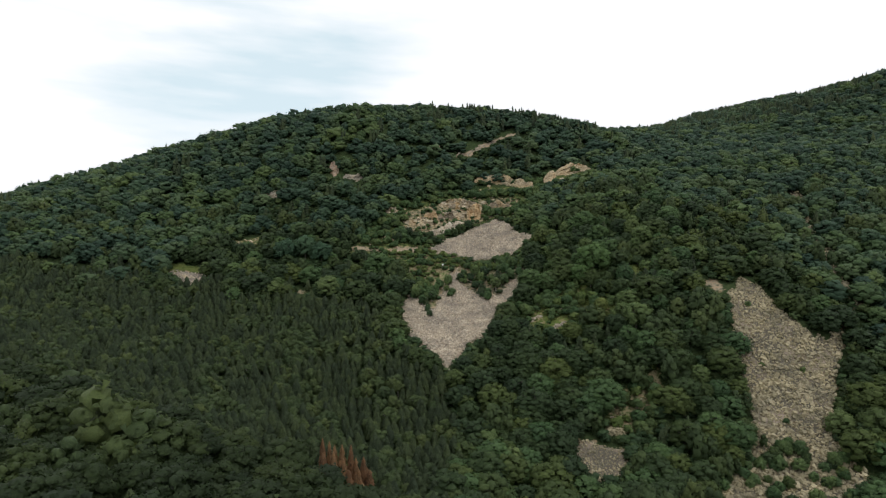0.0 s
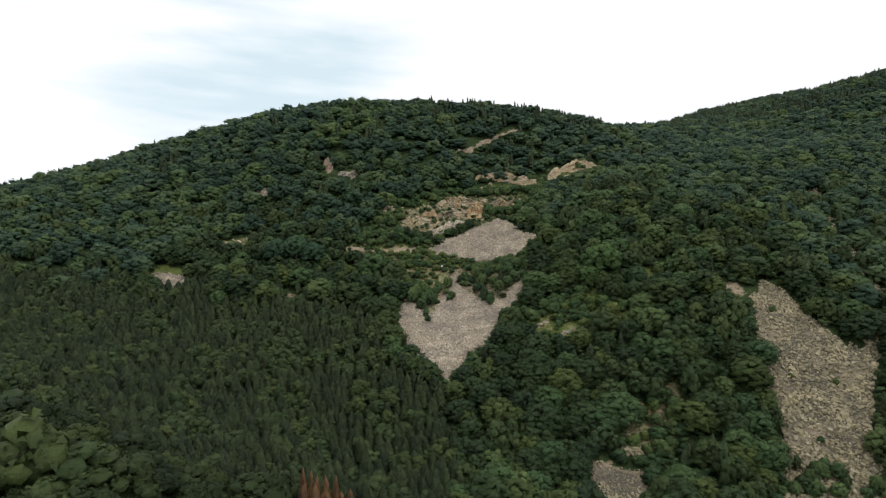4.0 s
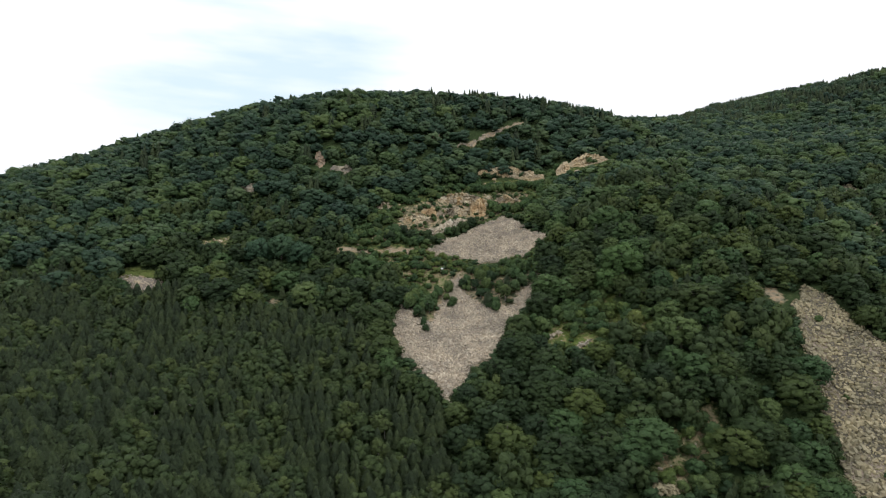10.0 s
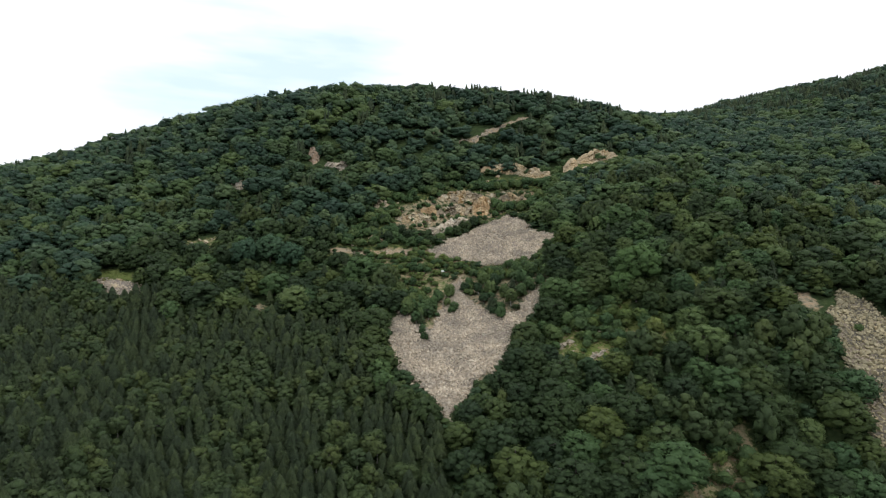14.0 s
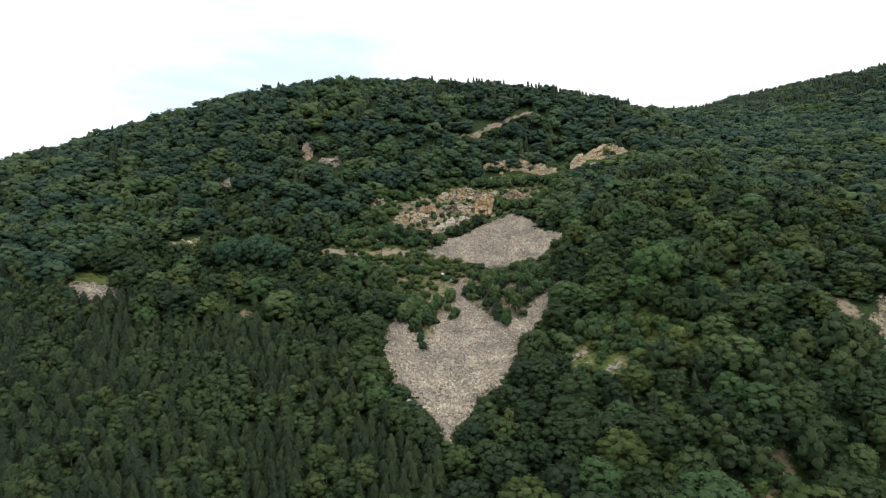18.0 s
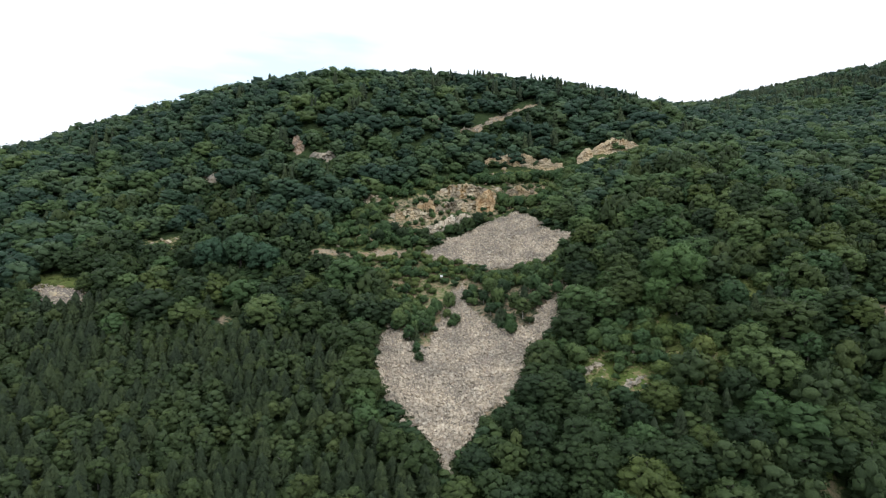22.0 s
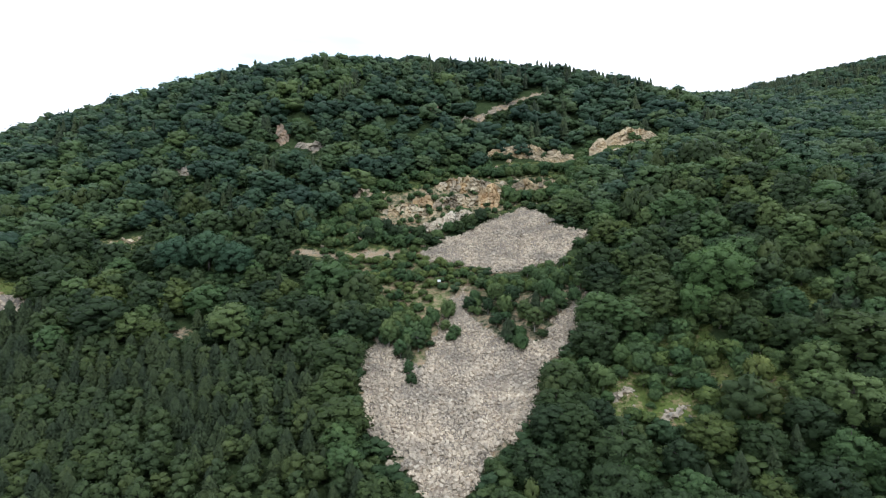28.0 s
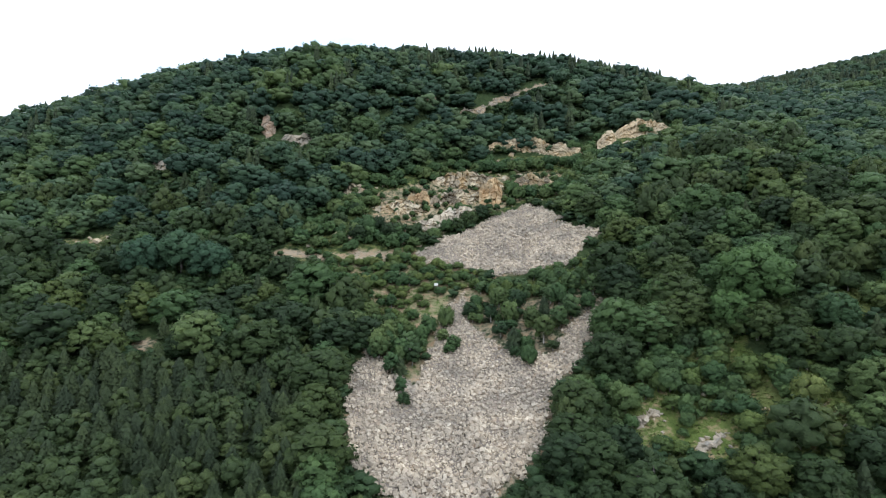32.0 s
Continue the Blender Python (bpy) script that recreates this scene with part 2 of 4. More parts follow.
def gravel_material(name, low, high):
    k = Nodes(name)
    where = k.add("NewGeometry").outputs["Position"]
    cell = k.add("TexVoronoi", Scale=1.6)
    k.link(where, cell.inputs["Vector"])
    n = k.noise(where, 2.2, 6.0, 0.7)
    base = k.ramp(n, (0.3, low), (0.7, high))
    base = k.mix(0.5, base, k.ramp(cell.outputs["Distance"], (0.0, (1.15, 1.15, 1.15)), (0.8, (0.55, 0.55, 0.55))), "MULTIPLY")
    k.link(k.mix(k.ramp(k.noise(where, 0.1, 4.0), (0.5, (0, 0, 0)), (0.65, (0.6, 0.6, 0.6))), base, (0.40, 0.32, 0.25)), k.bsdf.inputs["Base Color"])
    k.bsdf.inputs["Roughness"].default_value = 0.95
    k.bump(k.math("SUBTRACT", n, cell.outputs["Distance"]), 1.0, 0.35)
    return k.m


GRAVEL = gravel_material("scree_gravel", (0.13, 0.112, 0.092), (0.33, 0.285, 0.235))
# gravel darkened so the bed's colour gives the shade in gaps between slabs
DARKGRAVEL = gravel_material("gap_shaded_gravel", (0.07, 0.062, 0.045), (0.17, 0.15, 0.11))

# ---- the lie of the land: heights over the datum on a coarse lattice (rows go up the valley, columns from west to east) ----
LAT_X = [-450, -250, -130, -60, 0, 60, 115, 175, 270, 580]
LAT_Y = [80, 150, 210, 260, 310, 370, 450, 550, 630, 760]
HEIGHTS = [
    [49, 51, 49, 44, 31, 10, -3, -8, -3, 29],
    [64, 56, 48, 35, 15, 3, 0, 5, 17, 59],
    [75, 59, 45, 27, 16, 17, 17, 28, 44, 85],
    [83, 63, 46, 39, 38, 44, 56, 61, 69, 105],
    [88, 74, 62, 59, 58, 70, 85, 88, 94, 126],
    [96, 96, 92, 92, 89, 101, 116, 116, 118, 150],
    [103, 134, 150, 153, 139, 137, 147, 148, 152, 186],
    [111, 177, 209, 214, 213, 210, 202, 189, 181, 254],
    [113, 169, 196, 196, 202, 196, 192, 204, 211, 299],
    [89, 120, 143, 156, 163, 173, 187, 190, 228, 278],
]


def spline(knots, at):
    """Weights of a natural cubic spline's knots at the places given."""
    k = np.asarray(knots, float)
    n, h = len(k), np.diff(k)
    at = np.clip(np.atleast_1d(np.asarray(at, float)), k[0], k[-1])
    a, b = np.zeros((n, n)), np.zeros((n, n))
    a[0, 0] = a[-1, -1] = 1
    for i in range(1, n - 1):
        a[i, i - 1:i + 2] = h[i - 1], 2 * (h[i - 1] + h[i]), h[i]
        b[i, i - 1:i + 2] = 6 / h[i - 1], -6 / h[i - 1] - 6 / h[i], 6 / h[i]
    c = np.linalg.solve(a, b)
    j = np.clip(np.searchsorted(k, at) - 1, 0, n - 2)
    u, v, one = (k[j + 1] - at) / h[j], (at - k[j]) / h[j], np.eye(n)
    return u[:, None] * one[j] + v[:, None] * one[j + 1] + ((u ** 3 - u) * h[j] ** 2 / 6)[:, None] * c[j] + ((v ** 3 - v) * h[j] ** 2 / 6)[:, None] * c[j + 1]


def ripple(x, y, size, seed):
    """Smooth unevenness between about -1 and 1."""
    rs = np.random.RandomState(seed)
    total = 0
    for i in range(7):
        d, s = rs.uniform(0, 2 * np.pi), rs.uniform(0.6, 1.7) * 2 * np.pi / size
        total = total + np.sin((x * np.cos(d) + y * np.sin(d)) * s + rs.uniform(0, 6.3))
    return total / 3.5


LATTICE = np.array(HEIGHTS, float)


def height(x, y):
    x, y = np.atleast_1d(np.asarray(x, float)), np.atleast_1d(np.asarray(y, float))
    return np.einsum("ki,ij,kj->k", spline(LAT_Y, y), LATTICE, spline(LAT_X, x)) + 0.7 * ripple(x, y, 28, 3) + 0.25 * ripple(x, y, 9, 4)


def inside(x, y, ring):
    x, y = np.asarray(x, float), np.asarray(y, float)
    hit = np.zeros(x.shape, bool)
    for (x0, y0), (x1, y1) in zip(ring, ring[1:] + ring[:1]):
        with np.errstate(divide="ignore", invalid="ignore"):
            hit ^= ((y0 > y) != (y1 > y)) & (x < (x1 - x0) * (y - y0) / (y1 - y0) + x0)
    return hit


# clearings, in plan
HEART = [(9, 341), (10, 325), (18, 313), (30, 306), (38, 318), (48, 322), (37, 300), (28, 294), (27, 280), (14, 267), (6, 256), (2, 247), (-3, 257), (-10, 268), (-18, 279), (-23, 304), (-18, 323), (-11, 305), (-6, 302), (0, 320), (4, 336)]
UPPER = [(-9, 364), (13, 381), (37, 396), (43, 386), (48, 366), (58, 357), (42, 343), (20, 345), (6, 354)]
RIGHT = [(146, 280), (153, 276), (155, 256), (161, 244), (172, 246), (186, 258), (170, 238), (160, 230), (150, 216), (143, 203), (142, 186), (120, 180), (86, 180), (100, 196), (116, 208), (121, 226), (127, 246), (135, 268)]
STREAK = [(187, 258), (193, 286), (207, 316), (211, 332), (228, 366), (237, 388), (243, 387), (232, 362), (216, 332), (212, 314), (198, 284), (192, 258)]
SIDE = [(124, 279), (130, 282), (137, 280), (138, 272), (133, 269), (129, 274)]
PATCH = [(46, 209), (56, 207), (68, 205), (64, 195), (52, 186), (45, 196)]
SPUR = [(60, 212), (72, 211), (84, 224), (93, 234), (88, 241), (76, 232), (66, 224)]
LEDGE = [(-164, 331), (-157, 326), (-149, 319), (-140, 318), (-134, 323), (-137, 329), (-150, 332)]
QUARRY = [(-60, 355), (-16, 360), (14, 386), (40, 398), (52, 390), (66, 412), (84, 436), (124, 446), (122, 454), (85, 450), (32, 447), (2, 434), (-30, 412), (-48, 386)]
ROCKY = [(-26, 376), (0, 376), (40, 404), (62, 414), (62, 424), (42, 432), (0, 424), (-26, 404)]
ROADSIDE = [(-58, 358), (-18, 360), (-12, 365), (-20, 366), (-58, 361)]
SOIL = [(-83, 312), (-77, 312), (-76, 317), (-82, 317)]
STRIP = [(65, 272), (69, 272), (74, 286), (73, 296), (69, 295), (70, 285)]
TERRACE = [(-30, 336), (10, 338), (12, 352), (-10, 362), (-36, 362)]
POCKETS = [[(42, 277), (50, 277), (51, 286), (43, 286)], [(51, 268), (60, 268), (61, 276), (52, 277)], [(75, 268), (79, 268), (82, 279), (78, 280)]]
POPLARS = [[(72, 295), (86, 295), (88, 310), (72, 310)], [(-101, 338), (-68, 338), (-68, 351), (-101, 351)]]
GLADE = [(35, 275), (35, 290), (50, 297), (62, 300), (77, 300), (70, 286), (86, 284), (82, 266), (66, 266), (50, 270)]
TRACK = [(11, 479), (22, 482.5), (30, 488), (42, 497.5), (57, 505.5), (68, 508.5), (68, 510), (56, 507.6), (40, 500), (28, 490.5), (20, 485), (11, 481)]
BANK = [(-168, 331), (-136, 329), (-132, 338), (-166, 341)]
CLIFFS = [[(25, 447), (57, 442), (71, 437), (73, 443), (57, 449), (25, 453)], [(78, 442), (117, 444), (118, 449), (78, 448)]]
YOUNG_TOP = [(-114, 472), (-104, 500), (-80, 530), (-50, 530), (-52, 500), (-66, 470), (-84, 456)]
YARD = [(-38, 352), (-26, 338), (-19, 322), (-11, 304), (-6, 301), (1, 320), (5, 337), (8, 342), (12, 340), (14, 350), (5, 356), (-10, 366), (-36, 364)]
BELT = [(10, 346), (11, 334), (26, 330), (40, 330), (50, 334), (58, 350), (44, 342), (20, 343)]
NOTCH = [(9, 341), (10, 325), (18, 313), (24, 304), (30, 306), (38, 318), (48, 322), (50, 334), (40, 331), (20, 343)]
MEADOW = [(94, 290), (110, 294), (114, 304), (100, 304)]
SHELF = [(-140, 356), (-116, 362), (-112, 374), (-138, 368)]

# ---- ground: one sheet, fine where the flight looks, coarse out to the horizon ----
def stations(lo, hi, step, out):
    mid = np.arange(lo, hi + 0.1, step)
    far = step * 1.6 ** np.arange(1, 14)
    far = np.cumsum(far)
    far = far[far < out]
    return np.concatenate([lo - far[::-1], mid, hi + far])


def mesh_from(name, verts, faces, materials, which=None, tint=None, smooth=False, normals=None):
    """A mesh from arrays of triangles or quads."""
    verts, faces = np.asarray(verts, np.float32), np.asarray(faces, np.int32)
    me = bpy.data.meshes.new(name)
    n, c = faces.shape
    me.vertices.add(len(verts))
    me.vertices.foreach_set("co", verts.ravel())
    me.loops.add(n * c)
    me.loops.foreach_set("vertex_index", faces.ravel())
    me.polygons.add(n)
    me.polygons.foreach_set("loop_start", np.arange(0, n * c, c, dtype=np.int32))
    for m in materials:
        me.materials.append(m)
    if which is not None:
        me.polygons.foreach_set("material_index", np.asarray(which, np.int32))
    if smooth:
        me.polygons.foreach_set("use_smooth", np.ones(n, bool))
    if tint is not None:
        me.attributes.new("tint", "FLOAT", "POINT").data.foreach_set("value", np.asarray(tint, np.float32))
    me.update(calc_edges=True)
    if normals is not None:
        me.shade_smooth()
        me.normals_split_custom_set_from_vertices(np.asarray(normals, np.float32))
    elif not smooth:
        me.shade_flat()
    return me


def grid_faces(nu, nv):
    i = np.arange(nu * nv).reshape(nv, nu)
    return np.stack([i[:-1, :-1], i[:-1, 1:], i[1:, 1:], i[1:, :-1]], -1).reshape(-1, 4)


gx, gy = stations(-460, 600, 3.5, 2200), stations(60, 800, 3.5, 2200)
GX, GY = np.meshgrid(gx, gy)
fx, fy = GX.ravel(), GY.ravel()
fz = np.concatenate([height(a, b) for a, b in zip(np.array_split(fx, 60), np.array_split(fy, 60))])
ground_mesh = mesh_from("ground", np.stack([fx, fy, fz], 1), grid_faces(len(gx), len(gy)), [GROUND], smooth=True)
bare, meadow = np.zeros(len(fx)), np.zeros(len(fx))
for ring, amount in ((QUARRY, 0.25), (ROCKY, 0.52), (ROADSIDE, 0.8), (SOIL, 0.6), (GLADE, 0.3), (TERRACE, 0.42), (YARD, 0.5), (NOTCH, 0.5), (SPUR, 0.5), (PATCH, 1.0), (LEDGE, 0.8), (SIDE, 0.62), (TRACK, 1.0), (STREAK, 0.8), (SHELF, 0.42), *((p, 0.4) for p in POCKETS), (HEART, 0.6), (UPPER, 0.6), (RIGHT, 0.6)):
    bare = np.maximum(bare, amount * inside(fx, fy, ring))
for ring, amount in ((QUARRY, 0.5), (TERRACE, 0.9), (YARD, 0.9), (BELT, 0.8), (SPUR, 0.7), (GLADE, 0.85), (STRIP, 1.0), (MEADOW, 1.0), (BANK, 0.95), (SHELF, 0.6), *((p, 0.8) for p in POCKETS)):
    meadow = np.maximum(meadow, amount * inside(fx, fy, ring))
for key, values in (("bare", bare), ("meadow", meadow)):
    ground_mesh.attributes.new(key, "FLOAT", "POINT").data.foreach_set("value", values.astype(np.float32))
tagged(new("ground", ground_mesh), "steep hillside of dark soil, leaf litter and grass", "ground", kind="structure")


def part(name, data, parent, label=""):
    ob = new(name, data)
    ob.parent = parent
    return tagged(ob, label)


# ---- plants: templates of unit size (crown radius 1 and height 1, from the foot) ----
T = (1 + 5 ** 0.5) / 2
ICO_V = np.array([(-1, T, 0), (1, T, 0), (-1, -T, 0), (1, -T, 0), (0, -1, T), (0, 1, T), (0, -1, -T), (0, 1, -T), (T, 0, -1), (T, 0, 1), (-T, 0, -1), (-T, 0, 1)]) / math.hypot(1, T)
ICO_F = np.array([(a, b, c) for a in range(12) for b in range(a + 1, 12) for c in range(b + 1, 12)
                  if all(np.linalg.norm(ICO_V[i] - ICO_V[j]) < 1.1 for i, j in ((a, b), (b, c), (a, c)))])
OCT_V = np.array([(1, 0, 0), (-1, 0, 0), (0, 1, 0), (0, -1, 0), (0, 0, 1), (0, 0, -1)]) * 1.0
OCT_F = np.array([(0, 2, 4), (2, 1, 4), (1, 3, 4), (3, 0, 4), (2, 0, 5), (1, 2, 5), (3, 1, 5), (0, 3, 5)])
for f in ICO_F:
    p = ICO_V[f]
    if np.dot(np.cross(p[1] - p[0], p[2] - p[0]), p.sum(0)) < 0:
        f[1], f[2] = f[2], f[1]


def unit(v):
    return v / np.maximum(np.linalg.norm(v, axis=-1, keepdims=True), 1e-9)


def sprays(rs, centre, normal, size, droop=0.0, squeeze=1.0):
    """Pointed leaf sprays: one triangle each, about its centre, facing its normal."""
    n = len(centre)
    side = unit(np.cross(normal, unit(rs.normal(size=(n, 3)))))
    other = np.cross(normal, side)
    size = size * rs.uniform(0.6, 1.35, (n, 1))
    a, b, c = side * 1.0, -0.55 * side + 0.6 * other, -0.5 * side - 0.55 * other
    v = np.stack([centre + size * a, centre + size * b, centre + size * c], 1)
    v[:, 0, 2] -= droop * size[:, 0]
    v[:, :, 2] = centre[:, None, 2] + (v[:, :, 2] - centre[:, None, 2]) / squeeze
    return v.reshape(-1, 3), np.arange(3 * n).reshape(-1, 3)


def stack(pieces):
    vs, fs, at = [], [], 0
    for v, f in pieces:
        vs.append(v)
        fs.append(f + at)
        at += len(v)
    return np.concatenate(vs), np.concatenate(fs)


def soft_normals(v, own, centre, slender, share):
    """Leaf normals drawn towards the crown's own roundness, so that light models the whole crown."""
    round_way = unit((v - centre) * (1, 1, slender))
    return unit(share * round_way + (1 - share) * own)


def broadleaf(seed, lumps, leaves, leaf, foot=0.02, top=0.92, spread=0.60, ragged=0.34, slender=2.2):
    """A domed crown: a close heap of leafy boughs, larger below and smaller towards the top, set with leaf sprays. Widths in crown radii, heights in tree heights (here both 1)."""
    rs = np.random.RandomState(seed)
    half, mid = (top - foot) / 2, (top + foot) / 2
    i = np.arange(lumps) + 0.5
    up = 1 - 1.8 * i / lumps
    turn = i * 2.39996 + rs.uniform(-0.4, 0.4, lumps)
    wide = np.where(up > 0, np.sqrt(np.clip(1 - up ** 2, 0.05, 1)), 0.98)
    out = rs.uniform(0.82, 1.16, lumps)
    radii = rs.uniform(0.34, 0.54, lumps) * (11 / lumps) ** 0.36
    middles = np.stack([wide * np.cos(turn) * out * spread, wide * np.sin(turn) * out * spread, mid + up * (half - 0.17) * np.where(up > 0, out, 1)], 1)
    middles = np.vstack([middles, (0, 0, mid - 0.04)])
    radii = np.append(radii, 0.62)
    flat = np.array([1, 1, 0.70 / slender])
    bv, bf = ICO_V, ICO_F
    pieces, ways = [], []
    for m, r in zip(middles, radii):
        spin = rs.uniform(0, 6.28)
        turned = bv @ np.array([[math.cos(spin), -math.sin(spin), 0], [math.sin(spin), math.cos(spin), 0], [0, 0, 1]])
        pieces.append((m + turned * r * flat * rs.uniform(0.62, 1.06, (len(bv), 1)), bf))
        ways.append(unit(turned + 0.25 * rs.normal(size=bv.shape)))
    odds = radii ** 2 * np.append(np.ones(lumps), 0.4)
    pick = rs.choice(lumps + 1, leaves * 4, p=odds / odds.sum())
    way = unit(rs.normal(size=(leaves * 4, 3)) + (0, 0, 0.35))
    spot = middles[pick] + way * (radii[pick] * rs.uniform(0.80, 1.26, leaves * 4))[:, None] * flat
    free = np.ones(len(spot), bool)
    for k, (m, r) in enumerate(zip(middles, radii)):
        free &= (pick == k) | (np.linalg.norm((spot - m) / flat, axis=1) > r * 0.86)
    spot, way, pick = spot[free][:leaves], way[free][:leaves], pick[free][:leaves]
    face_way = unit(0.55 * way + (0, 0, 0.6) + rs.normal(size=way.shape) * ragged)
    leafy = sprays(rs, spot, face_way, leaf, 0.3, slender)
    v, f = stack(pieces + [leafy])
    bough = unit((np.repeat(spot, 3, axis=0) - np.repeat(middles[pick], 3, axis=0)) * (1, 1, slender))
    own = np.vstack(ways + [unit(0.72 * bough + 0.28 * np.repeat(face_way, 3, axis=0))])
    n = soft_normals(v, own, np.array((0, 0, mid - 0.25 * half)), slender, 0.58)
    return v, f, n * (1, 1, slender)


def conifer(seed, twigs, slender=3.4, slim=1.0):
    """Tiers of drooping boughs round a stem, each tier a ragged skirt; height 1, lowest boughs about 1 wide."""
    rs = np.random.RandomState(seed)
    tiers, arms = (9, 7) if twigs > 100 else (6, 6)
    pieces, normals = [], []
    for k in range(tiers):
        h = 0.10 + 0.80 * (k / tiers) ** 0.92
        reach = slim * (1 - (h - 0.05) ** 1.35) * rs.uniform(0.88, 1.1)
        n = arms if k < tiers - 2 else 5
        a = np.arange(2 * n) * math.pi / n + rs.uniform(0, 6.28) + rs.uniform(-0.12, 0.12, 2 * n)
        r = np.where(np.arange(2 * n) % 2 == 0, rs.uniform(0.80, 1.15, 2 * n), rs.uniform(0.42, 0.62, 2 * n)) * max(reach, 0.16)
        lift = np.where(np.arange(2 * n) % 2 == 0, rs.uniform(-0.02, 0.05, 2 * n), rs.uniform(-0.07, -0.02, 2 * n))
        outer = np.stack([np.cos(a) * r, np.sin(a) * r, h + lift], 1)
        peak = np.array([[rs.normal(0, 0.03), rs.normal(0, 0.03), min(0.985, h + 0.22 + 0.05 * rs.rand())]])
        i = np.arange(2 * n)
        pieces.append((np.vstack([outer, peak]), np.stack([i, (i + 1) % (2 * n), np.full(2 * n, 2 * n)], 1)))
        way = np.stack([np.cos(a), np.sin(a), np.where(i % 2 == 0, 0.75, 0.15)], 1)
        normals.append(np.vstack([way, (0, 0, 1)]))
    # loose twigs that stand off the skirts
    u = rs.uniform(0, 1, twigs) ** 1.4
    h = 0.10 + 0.80 * u
    a = rs.uniform(0, 6.28, twigs)
    reach = slim * (1 - (h - 0.05) ** 1.35)
    d = np.stack([np.cos(a), np.sin(a), np.zeros(twigs)], 1)
    sd = np.stack([-np.sin(a), np.cos(a), np.zeros(twigs)], 1)
    foot = d * (reach * rs.uniform(0.35, 0.85, twigs))[:, None]
    foot[:, 2] = h + 0.03 + 0.10 * rs.rand(twigs) * (1 - u)
    size = (0.10 + 0.17 * reach) * rs.uniform(0.7, 1.3, twigs)
    tip = foot + (d + sd * rs.uniform(-0.5, 0.5, (twigs, 1))) * size[:, None]
    tip[:, 2] += rs.uniform(-0.05, 0.35, twigs) * size / slender * 2
    w = size * rs.uniform(0.25, 0.42, twigs)
    pieces.append((np.stack([foot - sd * w[:, None], tip, foot + sd * w[:, None]], 1).reshape(-1, 3), np.arange(3 * twigs).reshape(-1, 3)))
    normals.append(np.repeat(d * 0.8 + (0, 0, 0.7) + rs.normal(size=d.shape) * 0.25, 3, axis=0))
    v, f = stack(pieces)
    n = unit(np.vstack(normals))
    return v, f, n * (1, 1, slender)


def trunk_of(seed, limbs=5, girth=0.05, rise=0.8):
    """A tapered trunk with limbs, heights in tree heights, widths in crown radii."""
    rs = np.random.RandomState(seed)
    pieces = []

    def limb(a, b, r0, r1):
        a, b = np.array(a, float), np.array(b, float)
        d = unit((b - a)[None])[0]
        s = unit(np.cross(d, (0.3, 0.9, 0.1))[None])[0]
        o = np.cross(d, s)
        ring = [math.cos(q) * s + math.sin(q) * o for q in np.arange(6) * math.pi / 3]
        v = np.array([a + r0 * q for q in ring] + [b + r1 * q for q in ring])
        pieces.append((v, np.array([(i, (i + 1) % 6, 6 + (i + 1) % 6) for i in range(6)] + [(i, 6 + (i + 1) % 6, 6 + i) for i in range(6)])))

    bend = rs.uniform(-0.05, 0.05, 2)
    limb((0, 0, -0.06), (bend[0], bend[1], rise * 0.5), girth * 1.25, girth * 0.8)
    limb((bend[0], bend[1], rise * 0.5), (0, 0, rise), girth * 0.8, girth * 0.2)
    for i in range(limbs):
        a, h = i * 2.4, rise * rs.uniform(0.3, 0.75)
        limb((bend[0], bend[1], h), (0.55 * math.cos(a), 0.55 * math.sin(a), h + 0.16), girth * 0.45, girth * 0.12)
    return stack(pieces)


KINDS = {
    "beech_near": [broadleaf(90 + i, 64, 1800, 0.064, -0.10, spread=0.72, ragged=0.55) for i in range(6)],
    "beech": [broadleaf(100 + i, 40, 720, 0.090, -0.10, spread=0.70, ragged=0.55) for i in range(6)],
    "beech_far": [broadleaf(130 + i, 22, 240, 0.115, -0.10, spread=0.66, ragged=0.55) for i in range(6)],
    "beech_ridge": [broadleaf(140 + i, 11, 90, 0.14, -0.10, spread=0.62, ragged=0.55) for i in range(6)],
    "pale_far": [broadleaf(150 + i, 9, 130, 0.14, ragged=0.6) for i in range(4)],
    "birch": [broadleaf(160 + i, 18, 420, 0.105, 0.02, 0.97, 0.56, 0.6, 2.4) for i in range(4)],
    "sapling": [broadleaf(170 + i, 5, 46, 0.20, -0.05, spread=0.5, ragged=0.6) for i in range(4)],
    "birch_far": [broadleaf(180 + i, 11, 170, 0.14, -0.02, 0.97, 0.56, 0.6, 2.4) for i in range(5)],
    "pine": [conifer(200 + i, 150, 2.4) for i in range(6)],
    "pine_far": [conifer(220 + i, 40) for i in range(4)],
    "shrub": [broadleaf(240 + i, 18, 420, 0.095, 0.0, 0.94, 0.60, 0.6, 1.6) for i in range(5)],
    "grand": [broadleaf(260 + i, 80, 3800, 0.048, 0.04, 0.96, 0.74, 0.6, 2.3) for i in range(2)],
}
BIRCH = foliage("birch_leaves", (0.046, 0.076, 0.030), (0.060, 0.092, 0.032), (0.082, 0.112, 0.036))
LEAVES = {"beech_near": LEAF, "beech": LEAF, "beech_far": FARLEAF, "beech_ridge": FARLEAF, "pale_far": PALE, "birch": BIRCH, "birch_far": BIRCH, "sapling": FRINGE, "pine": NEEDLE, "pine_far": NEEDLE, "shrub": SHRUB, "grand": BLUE}
